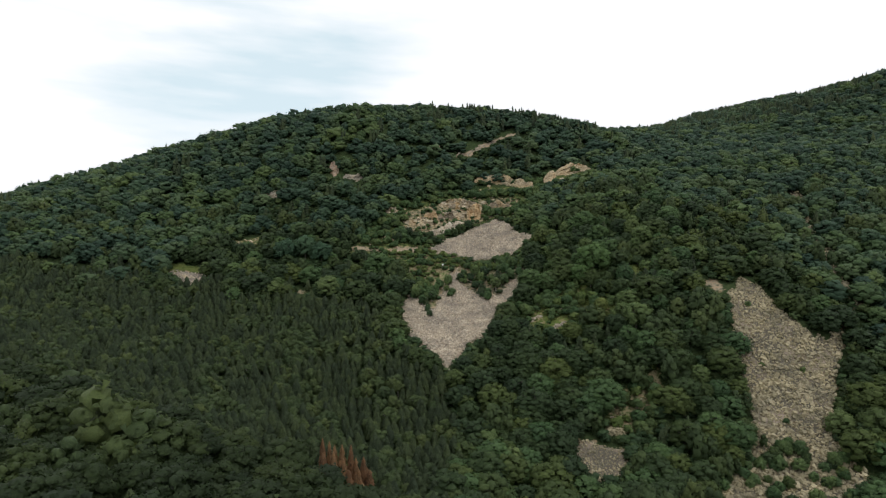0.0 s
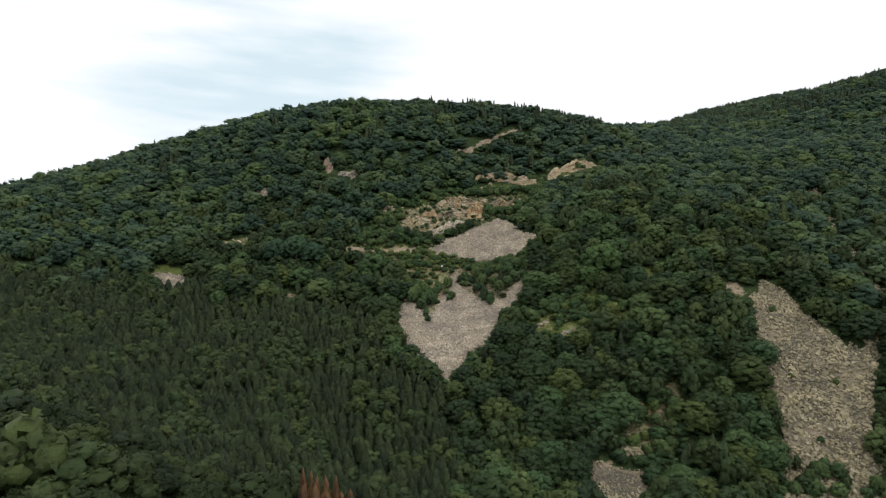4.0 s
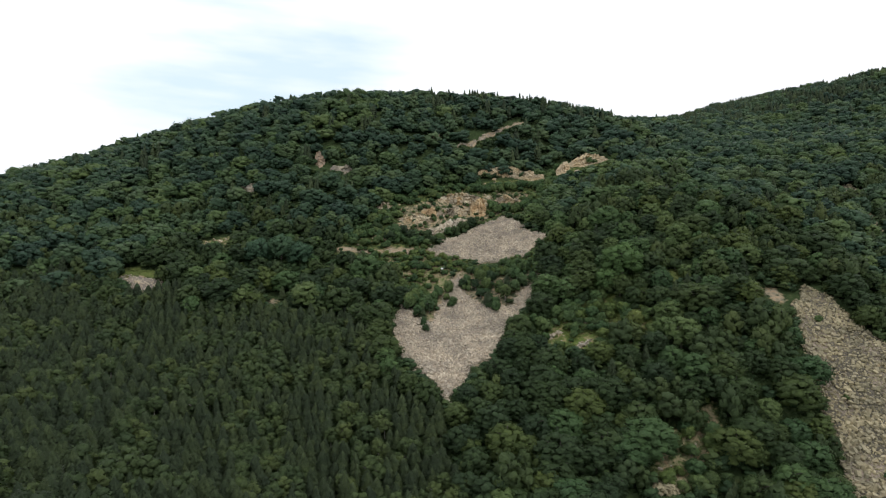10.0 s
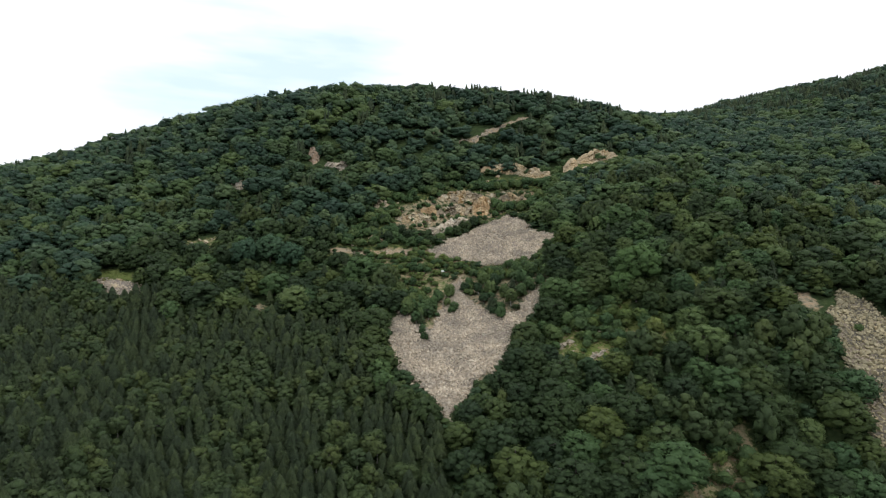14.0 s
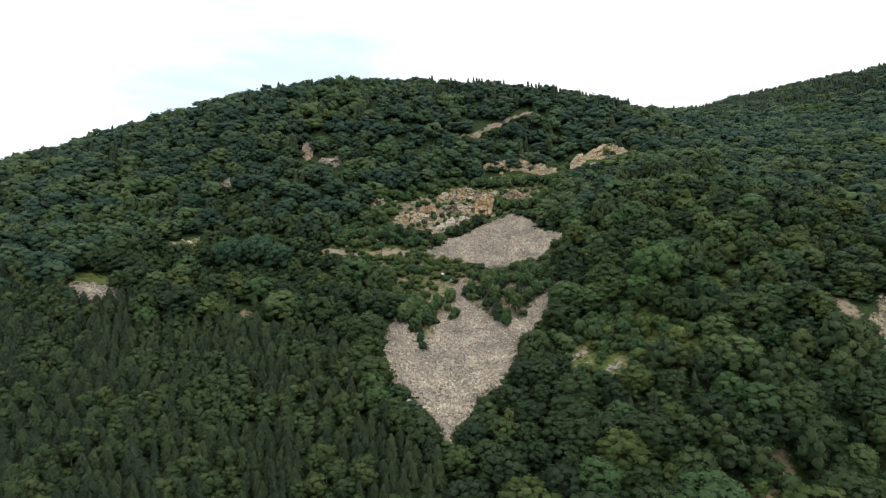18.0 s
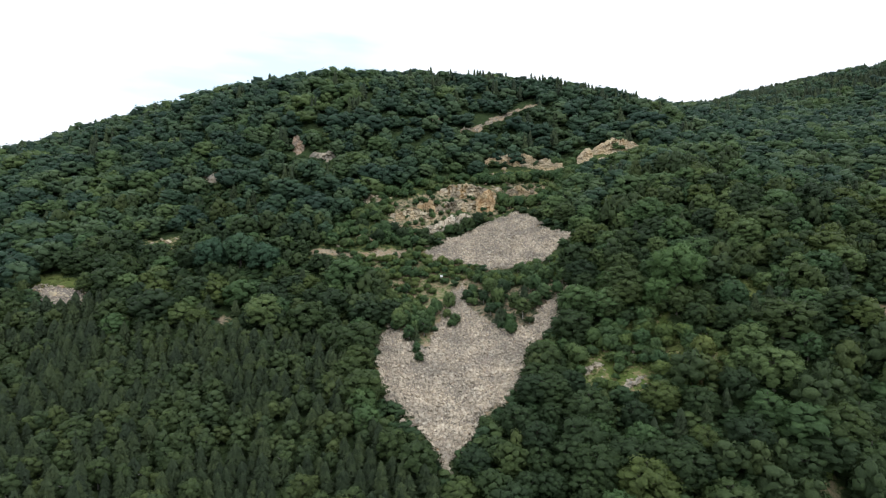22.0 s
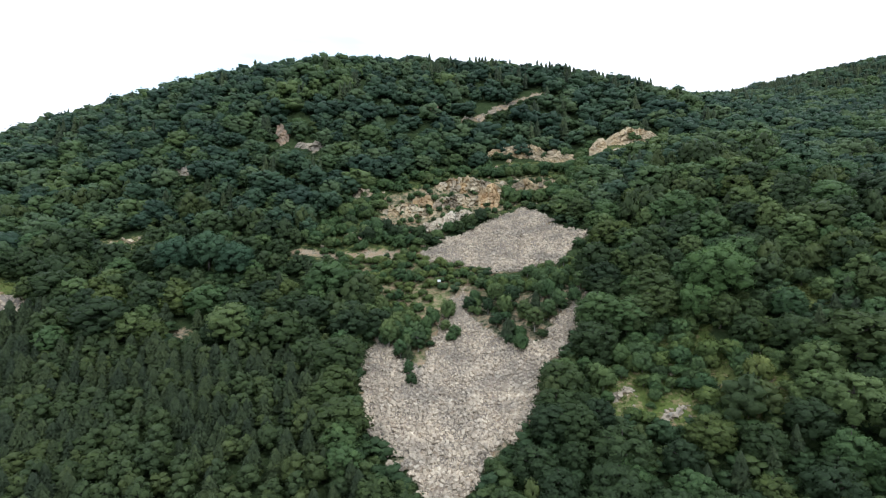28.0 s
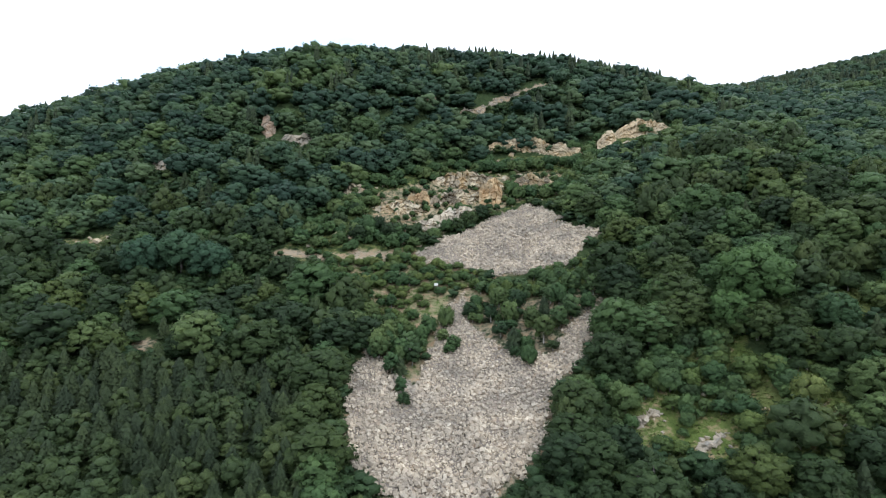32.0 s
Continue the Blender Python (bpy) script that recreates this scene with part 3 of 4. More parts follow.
WORDS = {
    "beech_near": ("beech_tree", "dense dark green beech tree on the slope", "tree", "beeches on the spur"),
    "birch": ("birch_tree", "young pale green birch with a loose crown", "tree", "birches among the pines"),
    "pine": ("pine_tree", "young dark green pine in a dense plantation", "conifer", "pines of the plantation"),
    "shrub": ("shrub", "low leafy green shrub on stony ground", "shrub", "shrubs on the quarry ground"),
    "grand": ("poplar_tree", "tall grey-green poplar standing over the wood", "tree", "tall poplars"),
}
MESHES = {}


def thing_mesh(kind, i):
    if (kind, i) not in MESHES:
        v, f, n = KINDS[kind][i]
        crown = mesh_from("crown", v, f, [LEAVES[kind]], normals=unit(n))
        tv, tf = trunk_of(300 + i, 0 if kind == "pine" else 5, 0.06 if kind == "pine" else 0.055)
        MESHES[kind, i] = crown, mesh_from("trunk", tv, tf, [BARK if kind != "birch" else PALEBARK])
    return MESHES[kind, i]


FIRST = {}


def plant(kind, x, y, radius, tall, turn=0.0, material=None, label="", name="", z=None):
    """One plant as a thing of its own: an empty at its foot with trunk and crown."""
    i = int(abs(x * 7 + y * 3)) % len(KINDS[kind])
    m = Matrix.Translation((x, y, float(height(x, y)[0]) if z is None else z)) @ Matrix.Rotation(turn, 4, "Z") @ Matrix.Diagonal((radius, radius, tall, 1))
    key = (kind, i, material, name)
    if key in FIRST:
        ob = FIRST[key].copy()
        scene.collection.objects.link(ob)
        ob.matrix_basis = m
        for child in FIRST[key].children:
            c = child.copy()
            scene.collection.objects.link(c)
            c.parent = ob
    else:
        words = WORDS[kind]
        ob = tagged(new(name or words[0]), label or words[1], words[2], words[3] if not name else "")
        ob.matrix_basis = m
        crown, trunk = thing_mesh(kind, i)
        if material:
            crown = crown.copy()
            crown.materials[0] = material
        part("trunk", trunk, ob)
        part("crown", crown, ob)
        FIRST[key] = ob
    if label:
        ob["label"] = label
    return ob


def wood(name, label, kind, rows, materials=None):
    """Many plants joined into one mesh: rows of x, y, radius, height, turn."""
    rs = np.random.RandomState(len(rows))
    forms = KINDS[kind]
    rows = np.asarray(rows)
    z = np.concatenate([height(a[:, 0], a[:, 1]) for a in np.array_split(rows, max(1, len(rows) // 4000)) if len(a)])
    vs, fs, ts, ns, at = [], [], [], [], 0
    pick = rs.randint(0, len(forms), len(rows))
    for i, (v, f, n) in enumerate(forms):
        own = rows[pick == i]
        if not len(own):
            continue
        c, s = np.cos(own[:, 4])[:, None], np.sin(own[:, 4])[:, None]
        x = (v[None, :, 0] * c - v[None, :, 1] * s) * own[:, 2:3] + own[:, 0:1]
        y = (v[None, :, 0] * s + v[None, :, 1] * c) * own[:, 2:3] + own[:, 1:2]
        w = v[None, :, 2] * own[:, 3:4] + z[pick == i][:, None]
        vs.append(np.stack([x, y, w], -1).reshape(-1, 3))
        nw = np.stack([(n[None, :, 0] * c - n[None, :, 1] * s) / own[:, 2:3], (n[None, :, 0] * s + n[None, :, 1] * c) / own[:, 2:3], n[None, :, 2] / own[:, 3:4]], -1)
        ns.append(unit(nw.reshape(-1, 3)))
        fs.append((f[None] + (np.arange(len(own)) * len(v))[:, None, None] + at).reshape(-1, 3))
        ts.append(np.repeat(rs.uniform(0, 1, len(own)), len(v)))
        at += len(own) * len(v)
    me = mesh_from(name, np.concatenate(vs), np.concatenate(fs), [materials or LEAVES[kind]], tint=np.concatenate(ts), normals=np.concatenate(ns))
    return tagged(new(name, me), label, "woods", kind="stuff")


# ---- which plant grows where ----
RS = np.random.RandomState(11)


def scatter(step, y0, y1, x0=-480, x1=640):
    x, y = np.meshgrid(np.arange(x0, x1, step), np.arange(y0, y1, step))
    x = x + np.where((np.arange(len(x)) % 2)[:, None], step / 2, 0)
    x, y = x.ravel(), y.ravel()
    x, y = x + RS.uniform(-0.42, 0.42, len(x)) * step, y + RS.uniform(-0.42, 0.42, len(y)) * step
    keep = np.abs(x) < 0.80 * y + 22
    return x[keep], y[keep]


def open_ground(x, y, reach, rings):
    """True where a plant that tall would stand in a clearing or lean over its lower edge."""
    hit = np.zeros(len(x), bool)
    for ring in rings:
        for k in np.linspace(0, reach, max(4, int(reach / 1.5))):
            hit |= inside(x + k * x / (y + 40), y + k, ring)
    return hit


TOWER = [(-88, 432), (-80, 432), (-76, 429), (-61, 428), (-61, 434), (-80, 438), (-88, 438)]
OUTCROP = [(-129, 412), (-117, 412), (-117, 416), (-129, 416)]
CLEAR = [TOWER, OUTCROP, HEART, UPPER, RIGHT, SIDE, PATCH, SPUR, LEDGE, QUARRY, TRACK, SOIL]
VIEWED = [SPUR, TRACK, LEDGE, SIDE, SOIL, TOWER, OUTCROP, *CLIFFS]
YOUNG = [NOTCH, BANK, SHELF, TERRACE, GLADE, MEADOW, YARD, BELT]


def plantation(x, y):
    """Where the pines stand."""
    edge = np.where(x < -40, 308 + (-x - 40) * 0.05, 308 + (x + 40) * -1.6)
    low = 141 + 5 * ripple(x, y, 40, 9) + np.clip(-x - 60, 0, 90) * 0.45
    return (x < 4 - 32 * np.clip((y - 242) / 22, 0, 1) + 4 * np.sin(y * 0.1)) & (y < edge + 9 * ripple(x, y, 45, 8) + 7 * np.sin(x * 91.7 + y * 57.3)) & (y > low)


rows = {"beech_near": [], "pale_far": [], "beech_ridge": [], "beech": [], "birch": [], "pine": [], "beech_far": [], "pine_far": []}
x, y = scatter(3.3, 85, 345, -330, 12)
DEAD = [(-36, 134), (-16, 134), (-16, 156), (-36, 156)]
ok = plantation(x, y) & ~open_ground(x, y, 6, CLEAR) & ~inside(x, y, DEAD)
x, y = x[ok], y[ok]
light = ripple(x, y, 26, 21) + RS.uniform(-0.7, 0.7, len(x)) + 1.1 * np.exp(-((x + 62) / 32) ** 2 - ((y - 257) / 15) ** 2) > 0.30
for a, b, q in zip(x, y, light):
    if q:
        if RS.rand() < 0.85:
            r = RS.uniform(1.8, 3.4)
            rows["birch"].append((a, b, r, r * RS.uniform(2.0, 2.7), RS.uniform(0, 6.3)))
    else:
        r = RS.uniform(1.7, 3.1)
        rows["pine"].append((a, b, r, 1.6 + r * RS.uniform(1.6, 2.7), RS.uniform(0, 6.3)))
x, y = scatter(7.0, 92, 400)
ok = ~plantation(x, y) & ~open_ground(x, y, 15, VIEWED) & ~open_ground(x, y, 9, CLEAR) & ~open_ground(x, y, 0, YOUNG + POPLARS) & ~open_ground(x, y, 14, [STREAK]) & ~open_ground(x, y, 5, POCKETS + [STRIP]) & ~open_ground(x, y, 0, [DEAD]) & ~inside(x, y + 4, DEAD)
for a, b, q in zip(x[ok], y[ok], (ripple(x, y, 35, 22) + RS.uniform(-0.9, 0.9, len(x)))[ok]):
    r = 4.0 + 3.9 * RS.rand() ** 1.6
    far = b > 368 or math.hypot(a, b) > 385 or (b > 230 and (a > 175 or a < -160))
    r *= 1.2 if not far and RS.rand() < 0.1 else 1
    close = b < 200 and a < 0
    if q > 0.85:
        slim = RS.uniform(0.5, 0.8)
        rows["birch"].append((a, b, r * slim, 1.5 + r * RS.uniform(1.5, 2.1), RS.uniform(0, 6.3)))
        rows["birch"].append((a + r * 0.8, b + r * RS.uniform(-0.4, 0.4), r * slim * 0.8, 1 + r * RS.uniform(1.2, 1.8), RS.uniform(0, 6.3)))
    elif q < -1.1:
        rows["pine"].append((a, b, RS.uniform(2.0, 2.7), RS.uniform(7, 10), RS.uniform(0, 6.3)))
    else:
        rows["beech_far" if far else "beech_near" if close else "beech"].append((a, b, r, 2.5 + r * RS.uniform(1.25, 1.6), RS.uniform(0, 6.3)))
x, y = scatter(8.2, 400, 800)
ok = ~open_ground(x, y, 16, VIEWED) & ~open_ground(x, y, 9, CLEAR) & ((y < 572) | (x > 100)) & (y < 790)
for a, b, tone in zip(x[ok], y[ok], ripple(x, y, 60, 23)[ok]):
    r = 4.5 + 4.2 * RS.rand() ** 1.6
    crest = (b > 515 and -10 < a < 150) or (b > 610 and a > 200)
    if RS.rand() < (0.4 if crest else 0.03):
        for k in range(3):
            rows["pine_far"].append((a + RS.uniform(-3.5, 3.5), b + RS.uniform(-3.5, 3.5), RS.uniform(2.2, 3.2), RS.uniform(8, 14), RS.uniform(0, 6.3)))
    else:
        young = inside(a, b, YOUNG_TOP) and RS.rand() < 0.7
        kind = "pale_far" if young or tone + RS.uniform(-0.5, 0.5) > 0.95 else "beech_far" if b < 450 else "beech_ridge"
        rows[kind].append((a, b, r, 3 + r * RS.uniform(1.05, 1.45), RS.uniform(0, 6.3)))

# the nearest are things of their own, the rest are woods
for kind, x0, x1, y0, y1, most in (("beech", 18, 112, 196, 330, 300), ("pine", -62, 6, 205, 290, 300), ("birch", -120, 10, 200, 330, 200)):
    left, count = [], 0
    for row in rows[kind]:
        if count < most and x0 < row[0] < x1 and y0 < row[1] < y1:
            light = kind == "beech" and (row[0] * 13.7 + row[1] * 7.3) % 1 < (0.5 if row[1] > 262 else 0.3 if row[0] > 60 else 0.08)
            plant("beech_near" if kind == "beech" else kind, *row, SHRUB if light else None, "yellow-green broadleaf tree on the slope" if light else "")
            count += 1
        else:
            left.append(row)
    rows[kind] = left
def paler(row):
    """True for the lighter trees mixed into the beeches, more of them up the slope beside the rubble fan."""
    a, b = row[0], row[1]
    return (a * 13.7 + b * 7.3) % 1 < (0.5 if 30 < a < 150 and 300 < b < 440 else 0.22)


mixed = {k: [r for r in rows[k] if paler(r)] for k in ("beech", "beech_far")}
for k in mixed:
    rows[k] = [r for r in rows[k] if not paler(r)]
wood("mixed_wood", "lighter green broadleaf trees mixed into the beech wood", "beech", mixed["beech"], SHRUB)
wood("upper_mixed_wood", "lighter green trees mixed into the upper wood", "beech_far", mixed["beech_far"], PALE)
wood("beech_wood", "dense dark green beech wood covering the lower slope", "beech", rows["beech"])
# these beeches wear the leaf colour with the cloud shadow in it
wood("spur_wood", "broad green crowns of old beeches on the near spur", "beech_near", rows["beech_near"], SHADEDLEAF)
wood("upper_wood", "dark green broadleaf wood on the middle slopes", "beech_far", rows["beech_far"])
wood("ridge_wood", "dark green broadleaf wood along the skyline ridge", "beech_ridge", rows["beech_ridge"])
wood("pale_wood", "patches of paler green young wood on the upper slopes", "pale_far", rows["pale_far"])
wood("pine_wood", "dense young pine plantation on the valley side", "pine", rows["pine"])
wood("ridge_conifers", "scattered dark conifers along the wooded ridge", "pine_far", rows["pine_far"])
wood("birch_wood", "pale green young birches scattered through the wood", "birch_far", rows["birch"])

x, y = np.meshgrid(np.arange(-130, 131, 9.0), np.arange(-40, 92, 9.0))
x, y = x.ravel() + RS.uniform(-3, 3, x.size), y.ravel() + RS.uniform(-3, 3, x.size)
near = (x < 12) & (y > 25)
big = RS.uniform(4.4, 6.8, len(x))
wood("valley_wood", "dark green broadleaf wood on the valley floor", "beech", [(a, b, q, 2 + q * 1.5, a) for a, b, q in zip(x[near], y[near], big[near])], SHADEDLEAF)
wood("valley_wood", "dark green broadleaf wood along the valley bottom", "sapling", [(a, b, q, 2 + q * 1.5, a) for a, b, q in zip(x[~near], y[~near], big[~near])], SHADEDLEAF)

# ---- tall single trees ----
for a, b, r, h in ((80, 302, 9.5, 20), (73, 298, 6, 13), (-95, 343, 7.5, 17), (-84, 346, 8.0, 18), (-74, 344, 7.0, 16)):
    plant("grand", a, b, r, h, a, BRIGHT if a > 0 else None, "tall light green poplar rising over the beech wood" if a > 0 else "")

# ---- shrubs on the open ground ----
SHRUBS = [(-13, 318, 2.6, 7), (-15, 312, 2.6, 8), (-9, 312, 2.4, 6), (-11, 305, 2.0, 6), (-8, 297, 1.3, 4.5), (2, 318, 1.6, 4), (4, 313, 1.6, 3.5),
          (34, 328, 2.4, 6), (40, 330, 2.4, 6)]
ns = np.random.RandomState(29)
SHRUBS += [(ns.uniform(-17, -8), ns.uniform(302, 325), ns.uniform(1.3, 1.9), ns.uniform(4, 6.5)) for i in range(11)]
SHRUBS += [(ns.uniform(-6, 1), ns.uniform(306, 322), ns.uniform(0.8, 1.3), ns.uniform(2.0, 3.2)) for i in range(6)]
HEAD = [(-12, 316), (-14, 324), (-7, 314), (-4, 319), (-7, 292), (-9, 305), (-2, 322), (-6, 310), (5, 314), (3, 324), (10, 328), (-15, 311), (-10, 322)]
NOTCH_BUSHES = [(18, 317), (21, 311), (24, 304), (29, 311), (34, 316), (21, 322), (27, 318), (38, 319), (43, 320), (16, 325), (31, 322), (36, 326), (24, 327), (46, 326)]
for k, (a, b) in enumerate(HEAD + NOTCH_BUSHES):
    r = ns.uniform(2.3, 3.3) * (0.7 if (a, b) in ((5, 314), (-7, 292)) else 1)
    plant("pine" if k % 9 == 5 else "birch" if k % 3 else "shrub", a, b, r, r * ns.uniform(2.0, 2.8), a * 3, None if k % 9 == 5 else (SHRUB, FRINGE, PALE)[k % 3], "upright green bush at the head of the scree")
for i in range(60):
    a, b = ns.uniform(9, 50), ns.uniform(306, 343)
    if inside(a, b, NOTCH):
        r = ns.uniform(1.3, 2.3)
        plant("shrub" if i % 2 else "birch", a, b, r, r * ns.uniform(1.3, 2.2), a * 5, (FRINGE, SHRUB, None)[i % 3], "small green bush at the head of the scree")
for a, b, r, h in SHRUBS:
    plant("birch", a, b, r * 1.3, h * 1.15, a * 3, SHRUB if b < 320 else PALE, "loose light green bush growing on the scree")
def pocket(x, y):
    hit = inside(x, y, STRIP) | inside(x, y + 2.5, STRIP)
    for ring in POCKETS:
        hit |= inside(x, y, ring) | inside(x, y + 2.5, ring)
    return hit


x, y = scatter(3.4, 205, 306, 30, 115)
some = (inside(x, y, GLADE) | inside(x, y, MEADOW) | inside(x, y, SPUR)) & (RS.rand(len(x)) < np.where(inside(x, y, STRIP), 0.04, np.where(pocket(x, y), 0.22, np.where(inside(x, y, GLADE), 0.92, 0.5))))
for a, b in zip(x[some], y[some]):
    r = (1.0 if pocket(a, b) else 1.6) + 2.2 * RS.rand() ** 1.3
    plant("shrub", a, b, r, r * RS.uniform(1.3, 2.0), a, (None, LIGHTSHRUB, PALE, LEAF)[RS.randint(4)], "dense green bush in the stony glade")
x, y = scatter(3.9, 330, 480, -70, 130)
thin_ground = inside(x, y, ROCKY) | inside(x, y + 3, ROADSIDE) | inside(x, y, ROADSIDE)
chance = np.where(inside(x, y, ROCKY), 0.42, np.where(thin_ground, 0.4, 0.8))
some = inside(x, y, QUARRY) & ~open_ground(x, y, 5, [UPPER, HEART]) & ~open_ground(x, y, 4.5, CLIFFS) & (RS.rand(len(x)) < chance)
far_bushes = []
for a, b, t in zip(x[some], y[some], thin_ground[some]):
    r = RS.uniform(1.2, 2.2) if t else RS.uniform(2.1, 3.9)
    far_bushes.append((a, b, r, r * RS.uniform(1.3, 1.9), a))
for a, b, r, h in ((7, 379, 2.8, 4.5), (12, 383, 3.0, 5), (17, 387, 2.8, 5), (-9, 375, 3.0, 5), (-6, 371, 2.6, 4), (-18, 373, 3.2, 5), (-23, 378, 2.6, 5), (-30, 371, 3.2, 5), (31, 405, 3.2, 6), (34, 400, 2.6, 5), (38, 402, 2.8, 4),
                   (-38, 379, 3.0, 5), (-33, 386, 2.6, 5), (52, 396, 2.4, 4), (46, 403, 2.4, 4)):
    plant("shrub", a, b, r * 1.3, h * 1.35, a, LEAF if a < 20 else None, "dark rounded bush at the foot of the quarry wall")
x, y = scatter(3.4, 120, 512, -175, 250)
edge = open_ground(x, y, 9, CLEAR) | open_ground(x, y, 16, VIEWED) | open_ground(x, y, 3, [STREAK]) | open_ground(x, y, 5, POCKETS + [STRIP]) | open_ground(x, y, 0, POPLARS)
edge &= ~open_ground(x, y, 4.5, CLIFFS) & ~open_ground(x, y, 2.6, CLEAR + [STREAK]) & ~open_ground(x, y, 0, YOUNG + [STRIP] + POCKETS) & ~plantation(x, y)
fringe = []
for a, b in zip(x[edge], y[edge]):
    r = RS.uniform(1.6, 3.2)
    fringe.append((a, b, r, r * RS.uniform(1.2, 1.6), a))
x, y = scatter(2.9, 262, 302, 33, 90)
thicket = inside(x, y, GLADE) & ~pocket(x, y) & (RS.rand(len(x)) < 0.55)
for a, b in zip(x[thicket], y[thicket]):
    r = RS.uniform(1.1, 2.3)
    far_bushes.append((a, b, r, r * RS.uniform(1.2, 1.7), a))
wood("fringe_scrub", "bushes along the edges of the stony clearings", "shrub", fringe, FRINGE)
x, y = scatter(4.6, 180, 450, -170, 230)
under = ~open_ground(x, y, 1.2, CLEAR + [STREAK]) & ~open_ground(x, y, 0, YOUNG + [STRIP] + POCKETS) & ~plantation(x, y)
wood("undergrowth", "low green saplings under the beech wood", "sapling", [(a, b, q, q * 1.7, a) for a, b, q in zip(x[under], y[under], RS.uniform(2.0, 3.3, under.sum()))], FRINGE)
wood("open_scrub", "patchy green scrub on open stony ground", "shrub", far_bushes)
# low bushes and young birches on the terrace between the two screes, and along the fan's foot
ts = np.random.RandomState(83)
x, y = np.meshgrid(np.arange(-40, 62, 2.6), np.arange(322, 368, 2.6))
x, y = x.ravel() + ts.uniform(-1.1, 1.1, x.size), y.ravel() + ts.uniform(-1.1, 1.1, x.size)
for a, b in zip(x, y):
    on_belt = inside(a, b, BELT)
    if not (on_belt or inside(a, b, YARD) or inside(a, b, TERRACE)) or inside(a, b, UPPER) or inside(a, b, HEART):
        continue
    if inside(a, b, ROADSIDE) or (-5 < a < 12 and 318 < b < 342 and ts.rand() < 0.85):
        continue
    dice = ts.rand()
    if on_belt and dice < 0.75:
        r = ts.uniform(1.5, 2.5)
        plant("birch" if dice < 0.4 else "shrub", a, b, r, r * ts.uniform(1.9, 2.6) * (1 if b < 340 else 0.75), a * 5, PALE if dice < 0.6 else LIGHTSHRUB, "small feathery light green tree below the rubble fan")
    elif not on_belt and dice < (0.75 if b > 345 else 0.68):
        r = ts.uniform(1.1, 2.3) * (1.3 if b > 345 and a < -6 else 1)
        plant("shrub", a, b, r, r * ts.uniform(1.1, 1.7), a * 5, LIGHTSHRUB if dice < 0.3 else None, "low yellow-green bush on the grassy terrace")
for a, b, r, h in ((-20, 330, 3.4, 7.5), (-24, 334, 3.0, 6.5), (19, 331, 3.4, 7.5), (41, 331, 3.2, 6.5), (-14, 336, 2.0, 5.5), (-9, 346, 2.0, 5), (-27, 344, 2.6, 6)):
    plant("beech_near" if r > 3 else "birch", a, b, r, h, a, PALE if a > 0 else SHRUB, "rounded green tree beside the scree")
# bushes and young birches on the slab scree
for a, b, r, h in ((122, 204, 2.6, 5), (126, 206, 2.0, 4), (98, 195, 2.6, 5), (103, 193, 2.2, 4.5), (133, 236, 1.2, 1.8), (147, 231, 1.2, 3), (128, 187, 2.4, 5), (135, 190, 2.2, 4.5), (112, 188, 2.0, 4), (107, 203, 2.0, 4), (141, 262, 1.6, 3), (116, 197, 2.4, 4.5), (93, 188, 2.6, 5), (108, 184, 2.6, 5), (121, 182, 2.8, 5), (139, 196, 2.4, 5), (132, 181, 2.6, 5), (130, 214, 1.4, 2.4), (99, 202, 2.6, 5.5), (110, 200, 1.8, 3.5)):
    plant("shrub", a, b, r, h, a, None, "green bush growing out of the slab scree")
fs = np.random.RandomState(87)
for i in range(46):
    a, b = fs.uniform(84, 146), fs.uniform(182, 208)
    if inside(a, b, RIGHT) and not (120 < a < 139 and b > 203):
        r = fs.uniform(1.6, 3.0)
        plant("shrub" if i % 3 else "birch", a, b, r, r * fs.uniform(1.6, 2.6), a, LEAF if i % 2 else PALE, "green bush at the foot of the slab scree")
for a, b, r, h in ((113, 211, 1.6, 7.5), (117, 206, 1.5, 7), (126, 196, 1.5, 6.5), (119, 224, 1.5, 5)):
    plant("birch", a, b, r, h, a)

# ---- grass ----
GRASS = foliage("rough_grass", (0.095, 0.135, 0.036), (0.125, 0.165, 0.045), (0.190, 0.185, 0.075), 0.2)
gr = np.random.RandomState(5)
tufts = []
for ring, step in ((SPUR, 0.8), (TERRACE, 0.8), (QUARRY, 1.3), (GLADE, 0.75), (BANK, 0.8), (MEADOW, 0.8), (STRIP, 0.5)):
    xs, ys = [p[0] for p in ring], [p[1] for p in ring]
    X, Y = np.meshgrid(np.arange(min(xs), max(xs), step), np.arange(min(ys), max(ys), step))
    X, Y = X.ravel() + gr.uniform(-1, 1, X.size) * step, Y.ravel() + gr.uniform(-1, 1, X.size) * step
    ok = inside(X, Y, ring) & ~inside(X, Y, UPPER) & (ripple(X, Y, 8, 91) + gr.uniform(-0.5, 0.5, len(X)) > -0.35)
    tufts.append(np.stack([X[ok], Y[ok]], 1))
tufts = np.repeat(np.concatenate(tufts), 3, axis=0)
n = len(tufts)
lean_way, tall = gr.uniform(0, 6.28, n), gr.uniform(0.15, 0.3, n)
dx, dy = np.cos(lean_way), np.sin(lean_way)
gz = height(tufts[:, 0], tufts[:, 1])
blade = np.stack([np.stack([tufts[:, 0] - dy * 0.28, tufts[:, 1] + dx * 0.28, gz - 0.1], 1), np.stack([tufts[:, 0] + dy * 0.28, tufts[:, 1] - dx * 0.28, gz - 0.1], 1),
                  np.stack([tufts[:, 0] + dx * tall * 2.2, tufts[:, 1] + dy * tall * 2.2, gz + tall], 1)], 1)
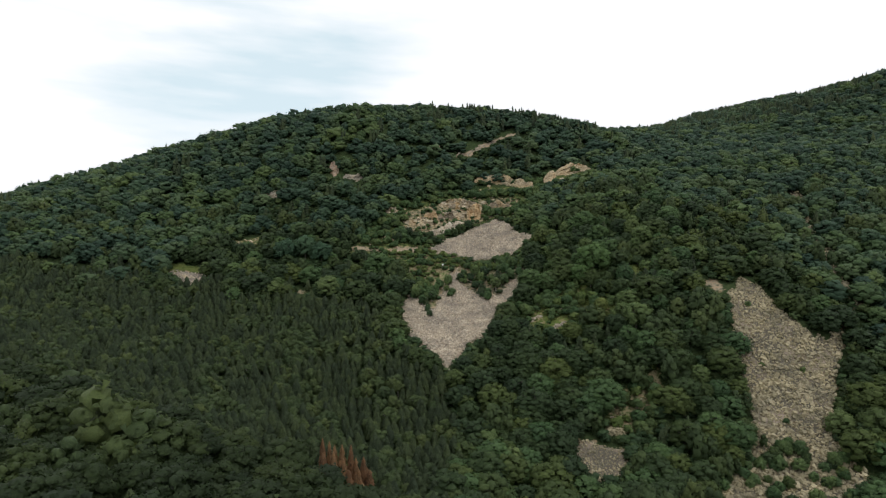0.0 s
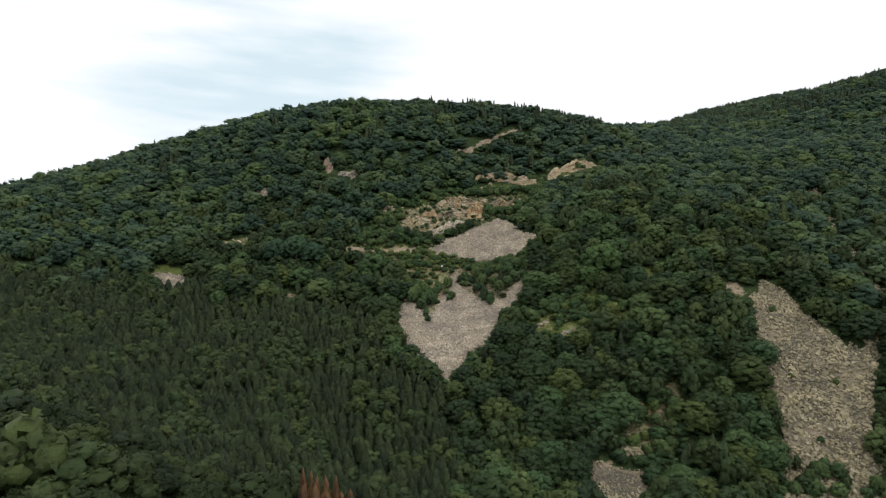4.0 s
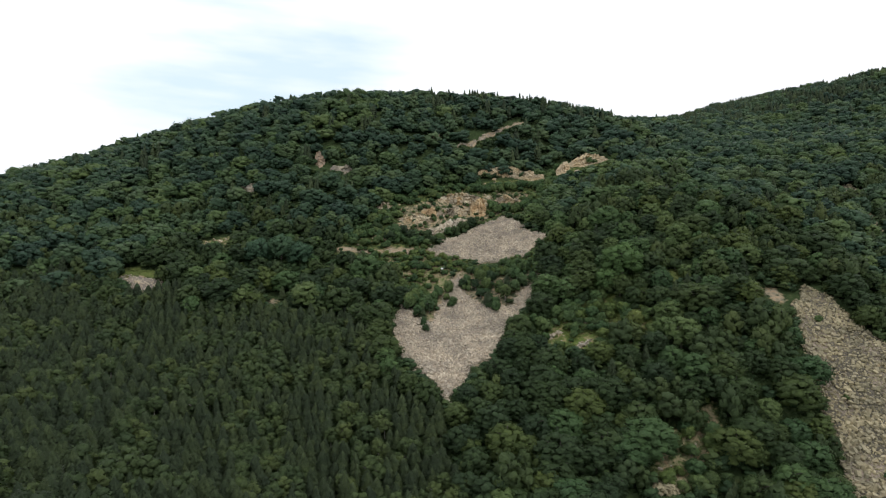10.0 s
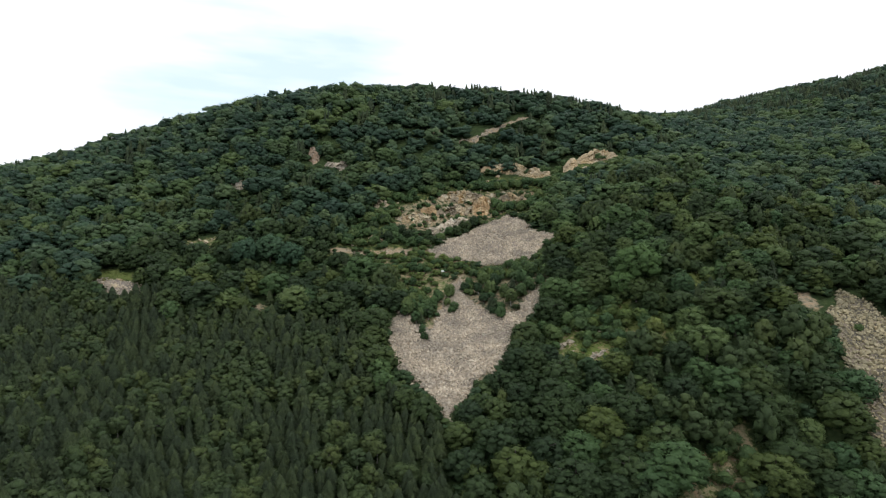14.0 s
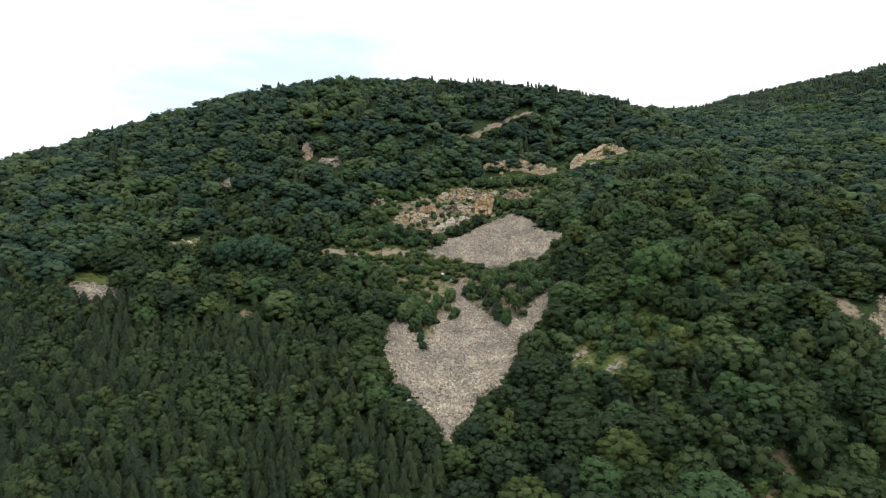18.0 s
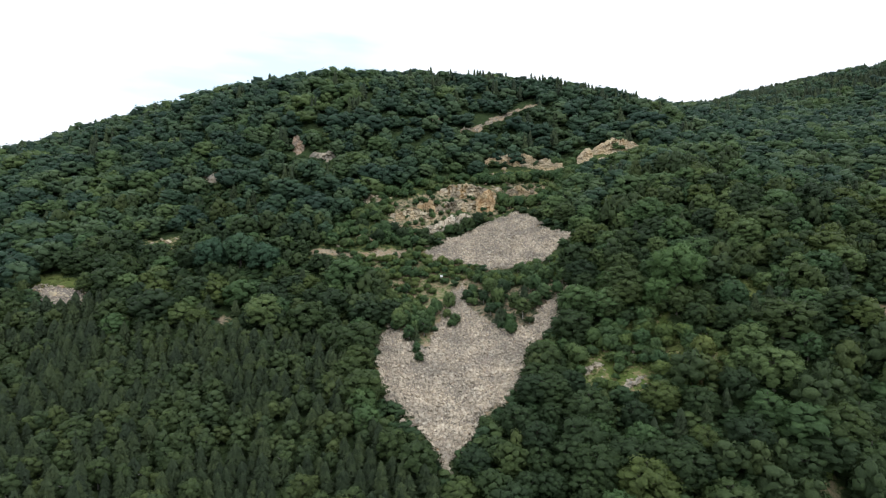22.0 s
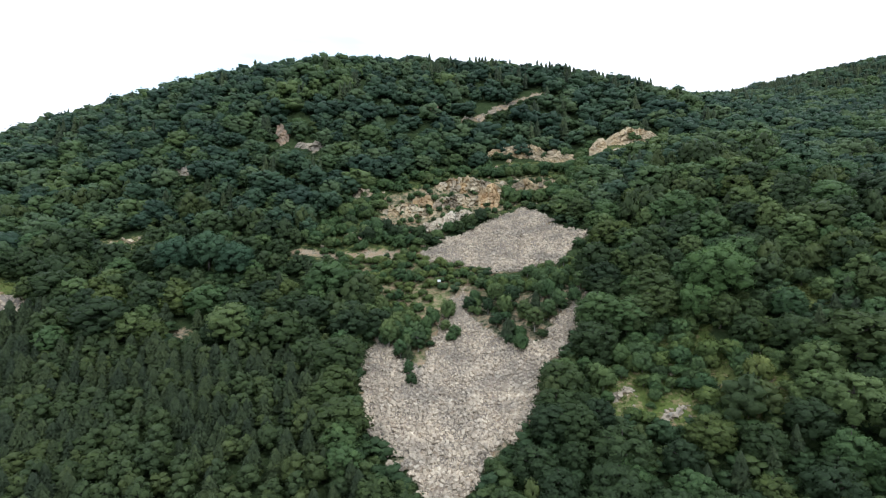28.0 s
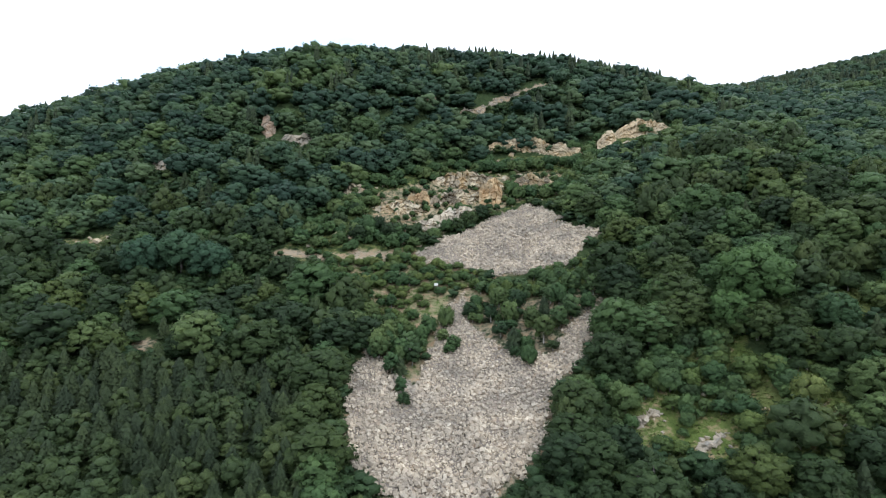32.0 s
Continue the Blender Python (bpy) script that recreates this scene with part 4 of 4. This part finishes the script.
tagged(new("grass", mesh_from("grass", blade.reshape(-1, 3), np.arange(3 * n).reshape(-1, 3), [GRASS])), "rough yellow-green grass tufts on open stony ground", "grass", kind="stuff")

# ---- dead pines on the near spur ----
for a, b, r, h in ((-32.4, 152, 1.9, 9.0), (-31.0, 154, 1.7, 8.5), (-29.4, 153, 2.0, 8.2), (-27.4, 153, 2.3, 8.6), (-25.0, 153, 2.0, 9.7), (-29.0, 149, 2.4, 7.5), (-21.5, 153, 2.6, 8.0), (-23.2, 150, 2.2, 7.8), (-19.6, 151, 2.4, 6.2), (-26.0, 148, 2.4, 7.0), (-22.0, 147, 2.4, 6.4), (-31.5, 148, 2.4, 6.5), (-24.4, 146, 2.4, 5.6), (-28.0, 146, 2.4, 5.6)):
    plant("pine", a, b, r * 0.85, h * 1.3, a, RUST, "dead pine with rust brown needles", "dead_pine")


# ---- rock ----
def stone_form(seed):
    """An angular broken block, about 1 across and flatter than wide."""
    rs = np.random.RandomState(seed)
    bm = bmesh.new()
    for i in range(8):
        corner = np.array((i & 1, i >> 1 & 1, i >> 2)) * 2 - 1
        bm.verts.new(corner * (0.5, 0.40, 0.31) * rs.uniform(0.62, 1.05, 3))
    for i in range(2):
        p = rs.uniform(-1, 1, 3)
        bm.verts.new(p / max(abs(p)) * (0.52, 0.44, 0.34))
    out = bmesh.ops.convex_hull(bm, input=bm.verts)
    bmesh.ops.delete(bm, geom=[g for g in out["geom_interior"] if isinstance(g, bmesh.types.BMVert)], context="VERTS")
    bm.verts.index_update()
    v = np.array([q.co[:] for q in bm.verts])
    f = np.array([[q.index for q in face.verts] for face in bm.faces])
    bm.free()
    return v, f


FORMS = [stone_form(400 + i) for i in range(14)]


def turns(rs, n, slope):
    """Rotations for n stones: any way round, tipped about the slope's own angle."""
    a, b, c = rs.uniform(0, 6.28, n), rs.normal(slope, 0.65, n), rs.normal(0, 0.65, n)
    ca, sa, cb, sb, cc, sc = np.cos(a), np.sin(a), np.cos(b), np.sin(b), np.cos(c), np.sin(c)
    o, i = np.zeros(n), np.ones(n)
    rz = np.stack([ca, -sa, o, sa, ca, o, o, o, i], -1).reshape(n, 3, 3)
    rx = np.stack([i, o, o, o, cb, -sb, o, sb, cb], -1).reshape(n, 3, 3)
    ry = np.stack([cc, o, sc, o, i, o, -sc, o, cc], -1).reshape(n, 3, 3)
    return rx @ ry @ rz


def scree(name, label, ring, step, small, large, rock, bed, singles, seed):
    """A slope of loose stones: a gravel bed with stones on it, those of the nearest stretch apart."""
    rs = np.random.RandomState(seed)
    xs, ys = [p[0] for p in ring], [p[1] for p in ring]
    u, v = np.arange(min(xs) - 2, max(xs) + 2, 1.2), np.arange(min(ys) - 2, max(ys) + 2, 1.2)
    X, Y = np.meshgrid(u, v)
    px, py = X.ravel(), Y.ravel()
    wob = 1.6 * ripple(px, py, 7, seed), 1.6 * ripple(px, py, 7, seed + 1)
    ok = inside(px + wob[0], py + wob[1], ring)
    f = grid_faces(len(u), len(v))
    f = f[ok[f].all(1)]
    used, f = np.unique(f, return_inverse=True)
    z = height(px[used], py[used]) + 0.28 + rs.uniform(-0.1, 0.1, len(used))
    base = tagged(new(name, mesh_from("gravel_bed", np.stack([px[used], py[used], z], 1), f.reshape(-1, 4), [bed])), label, "scree")
    X, Y = np.meshgrid(np.arange(min(xs) - 2, max(xs) + 2, step), np.arange(min(ys) - 2, max(ys) + 2, step))
    px, py = X.ravel() + rs.uniform(-0.5, 0.5, X.size) * step, Y.ravel() + rs.uniform(-0.5, 0.5, X.size) * step
    ok = inside(px + 1.6 * ripple(px, py, 7, seed), py + 1.6 * ripple(px, py, 7, seed + 1), ring)
    # finer stuff lies in tongues with few stones
    px, py = px[ok], py[ok]
    n = len(px)
    # broken small towards the head of the slope and in tongues, coarser at the foot
    drop = np.clip((py - min(ys)) / (max(ys) - min(ys)), 0, 1)
    fine = np.clip(0.75 * drop + 0.30 * ripple(px, py, 18, seed + 2), 0, 0.8)
    size = (small + (large - small) * rs.rand(n) ** 2.2) * (1 - 0.45 * fine)
    pz = height(px, py) + 0.28 + size * rs.uniform(0.0, 0.34, n)
    rot = turns(rs, n, 0.45)
    form = rs.randint(0, len(FORMS), n)
    x0, x1, y0, y1 = singles
    alone = np.flatnonzero((px > x0) & (px < x1) & (py > y0) & (py < y1) & (size > small * 1.15))[:300]
    meshes = [mesh_from("stone", v, f, [rock]) for v, f in FORMS]
    for i in alone:
        ob = new("stone", meshes[form[i]])
        ob.parent = base
        ob.matrix_basis = Matrix.Translation((px[i], py[i], pz[i])) @ Matrix(rot[i].tolist()).to_4x4() @ Matrix.Diagonal((size[i],) * 3 + (1,))
    rest = np.ones(n, bool)
    rest[alone] = False
    vs, fs, at = [], [], 0
    for k, (v, f) in enumerate(FORMS):
        own = np.flatnonzero(rest & (form == k))
        w = np.einsum("nij,vj->nvi", rot[own], v) * size[own][:, None, None] + np.stack([px[own], py[own], pz[own]], 1)[:, None]
        vs.append(w.reshape(-1, 3))
        fs.append((f[None] + (np.arange(len(own)) * len(v))[:, None, None] + at).reshape(-1, 3))
        at += len(own) * len(v)
    tagged(part("rubble", mesh_from("rubble", np.concatenate(vs), np.concatenate(fs), [rock]), base), kind="stuff")
    return base


scree("heart_scree", "pale heart-shaped slope of broken stone blocks", HEART, 0.53, 0.44, 1.45, STONE, GRAVEL, (-14, 30, 262, 300), 31)
scree("upper_scree", "fan of pale stone rubble below the quarry", UPPER, 0.64, 0.48, 1.5, STONE, GRAVEL, (0, 46, 344, 370), 41)
scree("slab_scree", "long grey-brown scree of large flat slabs", RIGHT, 0.82, 0.65, 2.2, SLAB, DARKGRAVEL, (118, 170, 205, 262), 51)
scree("scree_gully", "narrow gully of grey rubble between trees", STREAK, 1.5, 0.8, 2.6, SLAB, DARKGRAVEL, (0, 0, 0, 0), 61)
scree("scree_patch", "small bare patch of grey-brown rubble", PATCH, 0.9, 0.5, 1.3, SLAB, DARKGRAVEL, (0, 0, 0, 0), 71)
scree("ledge_scree", "pale stones and soil on a small ledge", LEDGE, 1.0, 0.5, 1.3, STONE, GRAVEL, (0, 0, 0, 0), 91)
scree("track_scree", "pale strip of rubble high on the slope", TRACK, 0.9, 0.5, 1.3, STONE, GRAVEL, (0, 0, 0, 0), 81)


def crag(name, label, path, tall, rock, seed, block=2.0, depth=1.7, lean=0.25):
    """A broken rock face along a line in plan: fractured blocks that step back as they rise, a ragged top running back into the slope."""
    rs = np.random.RandomState(seed)
    p = np.array(path, float)
    along = np.concatenate([[0], np.cumsum(np.linalg.norm(np.diff(p, axis=0), axis=1))])
    nu = max(8, int(along[-1] / 0.42))
    s = np.linspace(0, along[-1], nu)
    bx, by = np.interp(s, along, p[:, 0]), np.interp(s, along, p[:, 1])
    foot = height(bx, by) - 1.2
    rise = np.arange(0, tall + 1.3, 0.40)
    nv = len(rise)
    cells = max(6, int(along[-1] * tall / block ** 2))
    sx, sv, off = rs.uniform(0, along[-1], cells), rs.uniform(0, tall + 1.2, cells), rs.uniform(0, 1, cells)
    tip = rs.normal(0, 0.22, (cells, 2))
    S, V = np.meshgrid(s, rise)
    # blocks stand taller than wide, split by upright cracks
    bent = S + 0.35 * ripple(S, V, 5, seed + 51)
    d = np.hypot((bent[..., None] - sx) * 1.25, V[..., None] - sv)
    w = d.argmin(-1)
    gap = np.partition(d, 1, axis=-1)
    gap = gap[..., 1] - gap[..., 0]
    out = depth * off[w] + tip[w, 0] * (S - sx[w]) + tip[w, 1] * (V - sv[w]) - 0.8 * (gap < 0.26) + 0.22 * ripple(S, V * 0.7, 1.6, seed + 50)
    ends = np.clip(np.sin(np.pi * np.clip(s / along[-1], 0.02, 0.98)), 0, 1) ** 0.5
    crown = (0.35 + 0.65 * ends) * (0.88 + 0.12 * ripple(s, s * 0, 11, seed + 52) + 0.05 * ripple(s, s * 0, 2.5, seed + 53))
    y = by[None] + lean * V - out * ends[None] * 1.1
    z = foot[None] + V * crown[None]
    x = bx[None] + 0.12 * rs.normal(size=S.shape)
    # the top runs back into the slope
    tops = [(x[-1], y[-1] + k * tall / 0.5, z[-1] + rs.uniform(-0.4, 0.4, nu) - 0.8 * k) for k in (0.2, 0.5, 1.0, 1.5)]
    x, y, z = np.vstack([x] + [q[0][None] for q in tops]), np.vstack([y] + [q[1][None] for q in tops]), np.vstack([z] + [q[2][None] for q in tops])
    me = mesh_from("crag", np.stack([x, y, z], -1).reshape(-1, 3), grid_faces(nu, nv + 4), [rock])
    return tagged(new(name, me), label, "rock face")


WALLS = [([(-9, 382), (-3, 380), (6, 384), (14, 391)], 8, "lowest quarry wall of whitish cracked rock", WHITE),
         ([(-26, 391), (-18, 391), (-10, 392), (-2, 394)], 6, "tan quarry step of broken blocks", CLIFF),
         ([(-4, 399), (4, 402), (12, 402), (20, 404)], 7, "fractured cream rock wall with rusty stains", CLIFF),
         ([(-3, 417), (6, 418), (18, 414), (31, 412)], 9, "upper step of pale blocky quarry rock", CLIFF),
         ([(31, 413), (42, 406), (48, 401), (54, 397)], 9, "broken pale rock beside the rubble fan", CLIFF)]
for i, (path, tall, label, rock) in enumerate(WALLS):
    crag("quarry_wall", label, path, tall, rock, 1 + i)
crag("ochre_buttress", "rounded ochre rock buttress in the quarry", [(-13, 398.5), (-8.5, 396), (-4, 398.5)], 9, ORANGE, 5, 3.2, 0.5, 0.1)
crag("ochre_buttress", "ochre rock rib above the rubble fan", [(17, 400), (22, 397.5), (27, 401)], 13, ORANGE, 6, 2.6, 0.8, 0.2)
crag("rock_ledge", "low tan ledge of soil and rock among shrubs", [(-41, 399), (-36, 396), (-31, 398)], 9, CLIFF, 7, 2.4, 0.8, 0.5)
crag("rock_ledge", "low ledge of pale quarry rock", [(-40, 372), (-33, 370), (-26, 374)], 5, CLIFF, 17)
crag("upper_cliff", "long pale ochre cliff below the wood", [(25, 451), (32, 450.5), (44, 450), (57, 446), (71, 441)], 9, OCHRE, 8, 1.8, 1.0, 0.2)
crag("upper_cliff", "pale ochre cliff at the wood's edge", [(79, 445), (84, 443.5), (89, 446)], 9, OCHRE, 20, 1.8, 0.9, 0.2)
crag("upper_cliff", "tall pale ochre cliff at the wood's edge", [(89, 449), (99, 448), (108, 449), (117, 447)], 9.5, OCHRE, 9, 1.8, 1.0, 0.2)
crag("rock_tower", "reddish grey rock tower among trees", [(-87.5, 437), (-84, 434.5), (-80.5, 437)], 12.5, REDROCK, 10, 2.6, 0.6, 0.15)
crag("rock_tower", "slender grey rock pinnacle among trees", [(-7.5, 481), (-5, 479.5), (-2.5, 481)], 12, REDROCK, 11, 1.8, 0.5, 0.1)
crag("rock_outcrop", "broken pale outcrop in the wood", [(-76, 431), (-68, 429), (-61, 433)], 7, GREYROCK, 12)
crag("rock_outcrop", "pale rubble outcrop on the wooded slope", [(-130, 415), (-123, 413), (-117, 416)], 6, GREYROCK, 13)
crag("rock_outcrop", "grey-brown rock outcrop in the glade", [(40, 281), (45, 279.5), (50, 282)], 2.6, GREYROCK, 14, 1.1, 0.9)
crag("rock_outcrop", "low grey rocks in the grassy glade", [(52, 272), (56, 271), (60, 273)], 2.2, GREYROCK, 15, 1.1, 0.9)
crag("rock_outcrop", "grey crag at the glade's upper edge", [(64, 301), (69, 299.5), (74, 301)], 4.5, GREYROCK, 18, 1.1, 0.9)
crag("rock_outcrop", "pale rocks and soil on the spur", [(60, 212), (66, 211), (72, 214)], 4, SLAB, 16, 1.1, 0.9)
crag("rock_outcrop", "small pale rock on the ridge", [(-88, 524), (-83, 523), (-78, 525)], 12, GREYROCK, 19)

# bushes rooted on the quarry's steps
rs = np.random.RandomState(61)
for path, tall, label, rock in WALLS:
    for i in range(2 + len(path)):
        u = rs.uniform(0.08, 0.92) * (len(path) - 1)
        k = int(u)
        a = path[k][0] + (u - k) * (path[k + 1][0] - path[k][0])
        b = path[k][1] + (u - k) * (path[k + 1][1] - path[k][1])
        r = rs.uniform(1.1, 2.5)
        back = rs.uniform(0.5, 5.0)
        plant("shrub", a, b + 2.2 + back, r, r * 1.6, a, LEAF if rs.rand() < 0.5 else None, "green bush rooted on a rock step", z=float(height(a, b)[0]) - 2.4 + tall * 0.92)

BOULDER = [mesh_from("boulder", v * (1, 1, 0.72), f, [CLIFF]) for v, f in FORMS]
GREYBOULDER = [mesh_from("boulder", v * (1, 1, 0.72), f, [GREYROCK]) for v, f in FORMS]
rs = np.random.RandomState(77)
spots = []
for ring, chance in ((QUARRY, 0.16), (GLADE, 0.10), (SPUR, 0.3), (SHELF, 0.35), (LEDGE, 0.3), (TERRACE, 0.08), *((p, 0.8) for p in POCKETS)):
    xs, ys = [p[0] for p in ring], [p[1] for p in ring]
    X, Y = np.meshgrid(np.arange(min(xs), max(xs), 3.0), np.arange(min(ys), max(ys), 3.0))
    X, Y = X.ravel() + rs.uniform(-1.4, 1.4, X.size), Y.ravel() + rs.uniform(-1.4, 1.4, X.size)
    ok = inside(X, Y, ring) & ~inside(X, Y, UPPER) & (rs.rand(len(X)) < chance)
    spots += list(zip(X[ok], Y[ok]))
for a, b in spots:
    low = b < 320
    size = (0.45 + 1.0 * rs.rand() ** 2) if low else (0.7 + 1.8 * rs.rand() ** 2)
    ob = tagged(new("boulder", (GREYBOULDER if low else BOULDER)[rs.randint(0, 14)]), "grey angular boulder half sunk in the grass" if low else "pale angular boulder lying on stony grass", "boulder", "boulders on open ground")
    ob.matrix_world = Matrix.Translation((a, b, float(height(a, b)[0]) + size * 0.12)) @ Euler((rs.normal(0.4, 0.3), rs.normal(0, 0.3), rs.uniform(0, 6.3))).to_matrix().to_4x4() @ Matrix.Diagonal((size * 1.3,) * 3 + (1,))

# ---- notice board on the terrace ----
BOARD = Nodes("white_painted_board")
BOARD.bsdf.inputs["Base Color"].default_value = (0.8, 0.8, 0.78, 1)
BOARD.bsdf.inputs["Roughness"].default_value = 0.5
POST = bark_material("grey_post_wood", (0.16, 0.14, 0.12), (0.30, 0.27, 0.23))


def box_mesh(name, x, y, z, material, bevel=0.02):
    bm = bmesh.new()
    bmesh.ops.create_cube(bm, size=1)
    bmesh.ops.scale(bm, vec=(x, y, z), verts=bm.verts)
    bmesh.ops.bevel(bm, geom=bm.edges[:], offset=bevel, segments=2, affect="EDGES")
    me = bpy.data.meshes.new(name)
    bm.to_mesh(me)
    bm.free()
    me.materials.append(material)
    return me


sign = tagged(new("notice_board"), "small white board on two grey posts on the terrace", "sign")
sign.location = (-0.2, 341.5, float(height(-0.2, 341.5)[0]))
part("board", box_mesh("board", 1.2, 0.06, 0.85, BOARD.m), sign).location = (0, -0.07, 3.0)
post = box_mesh("post", 0.1, 0.1, 3.6, POST)
for side in (-0.45, 0.45):
    part("post", post, sign).location = (side, 0, 1.6)
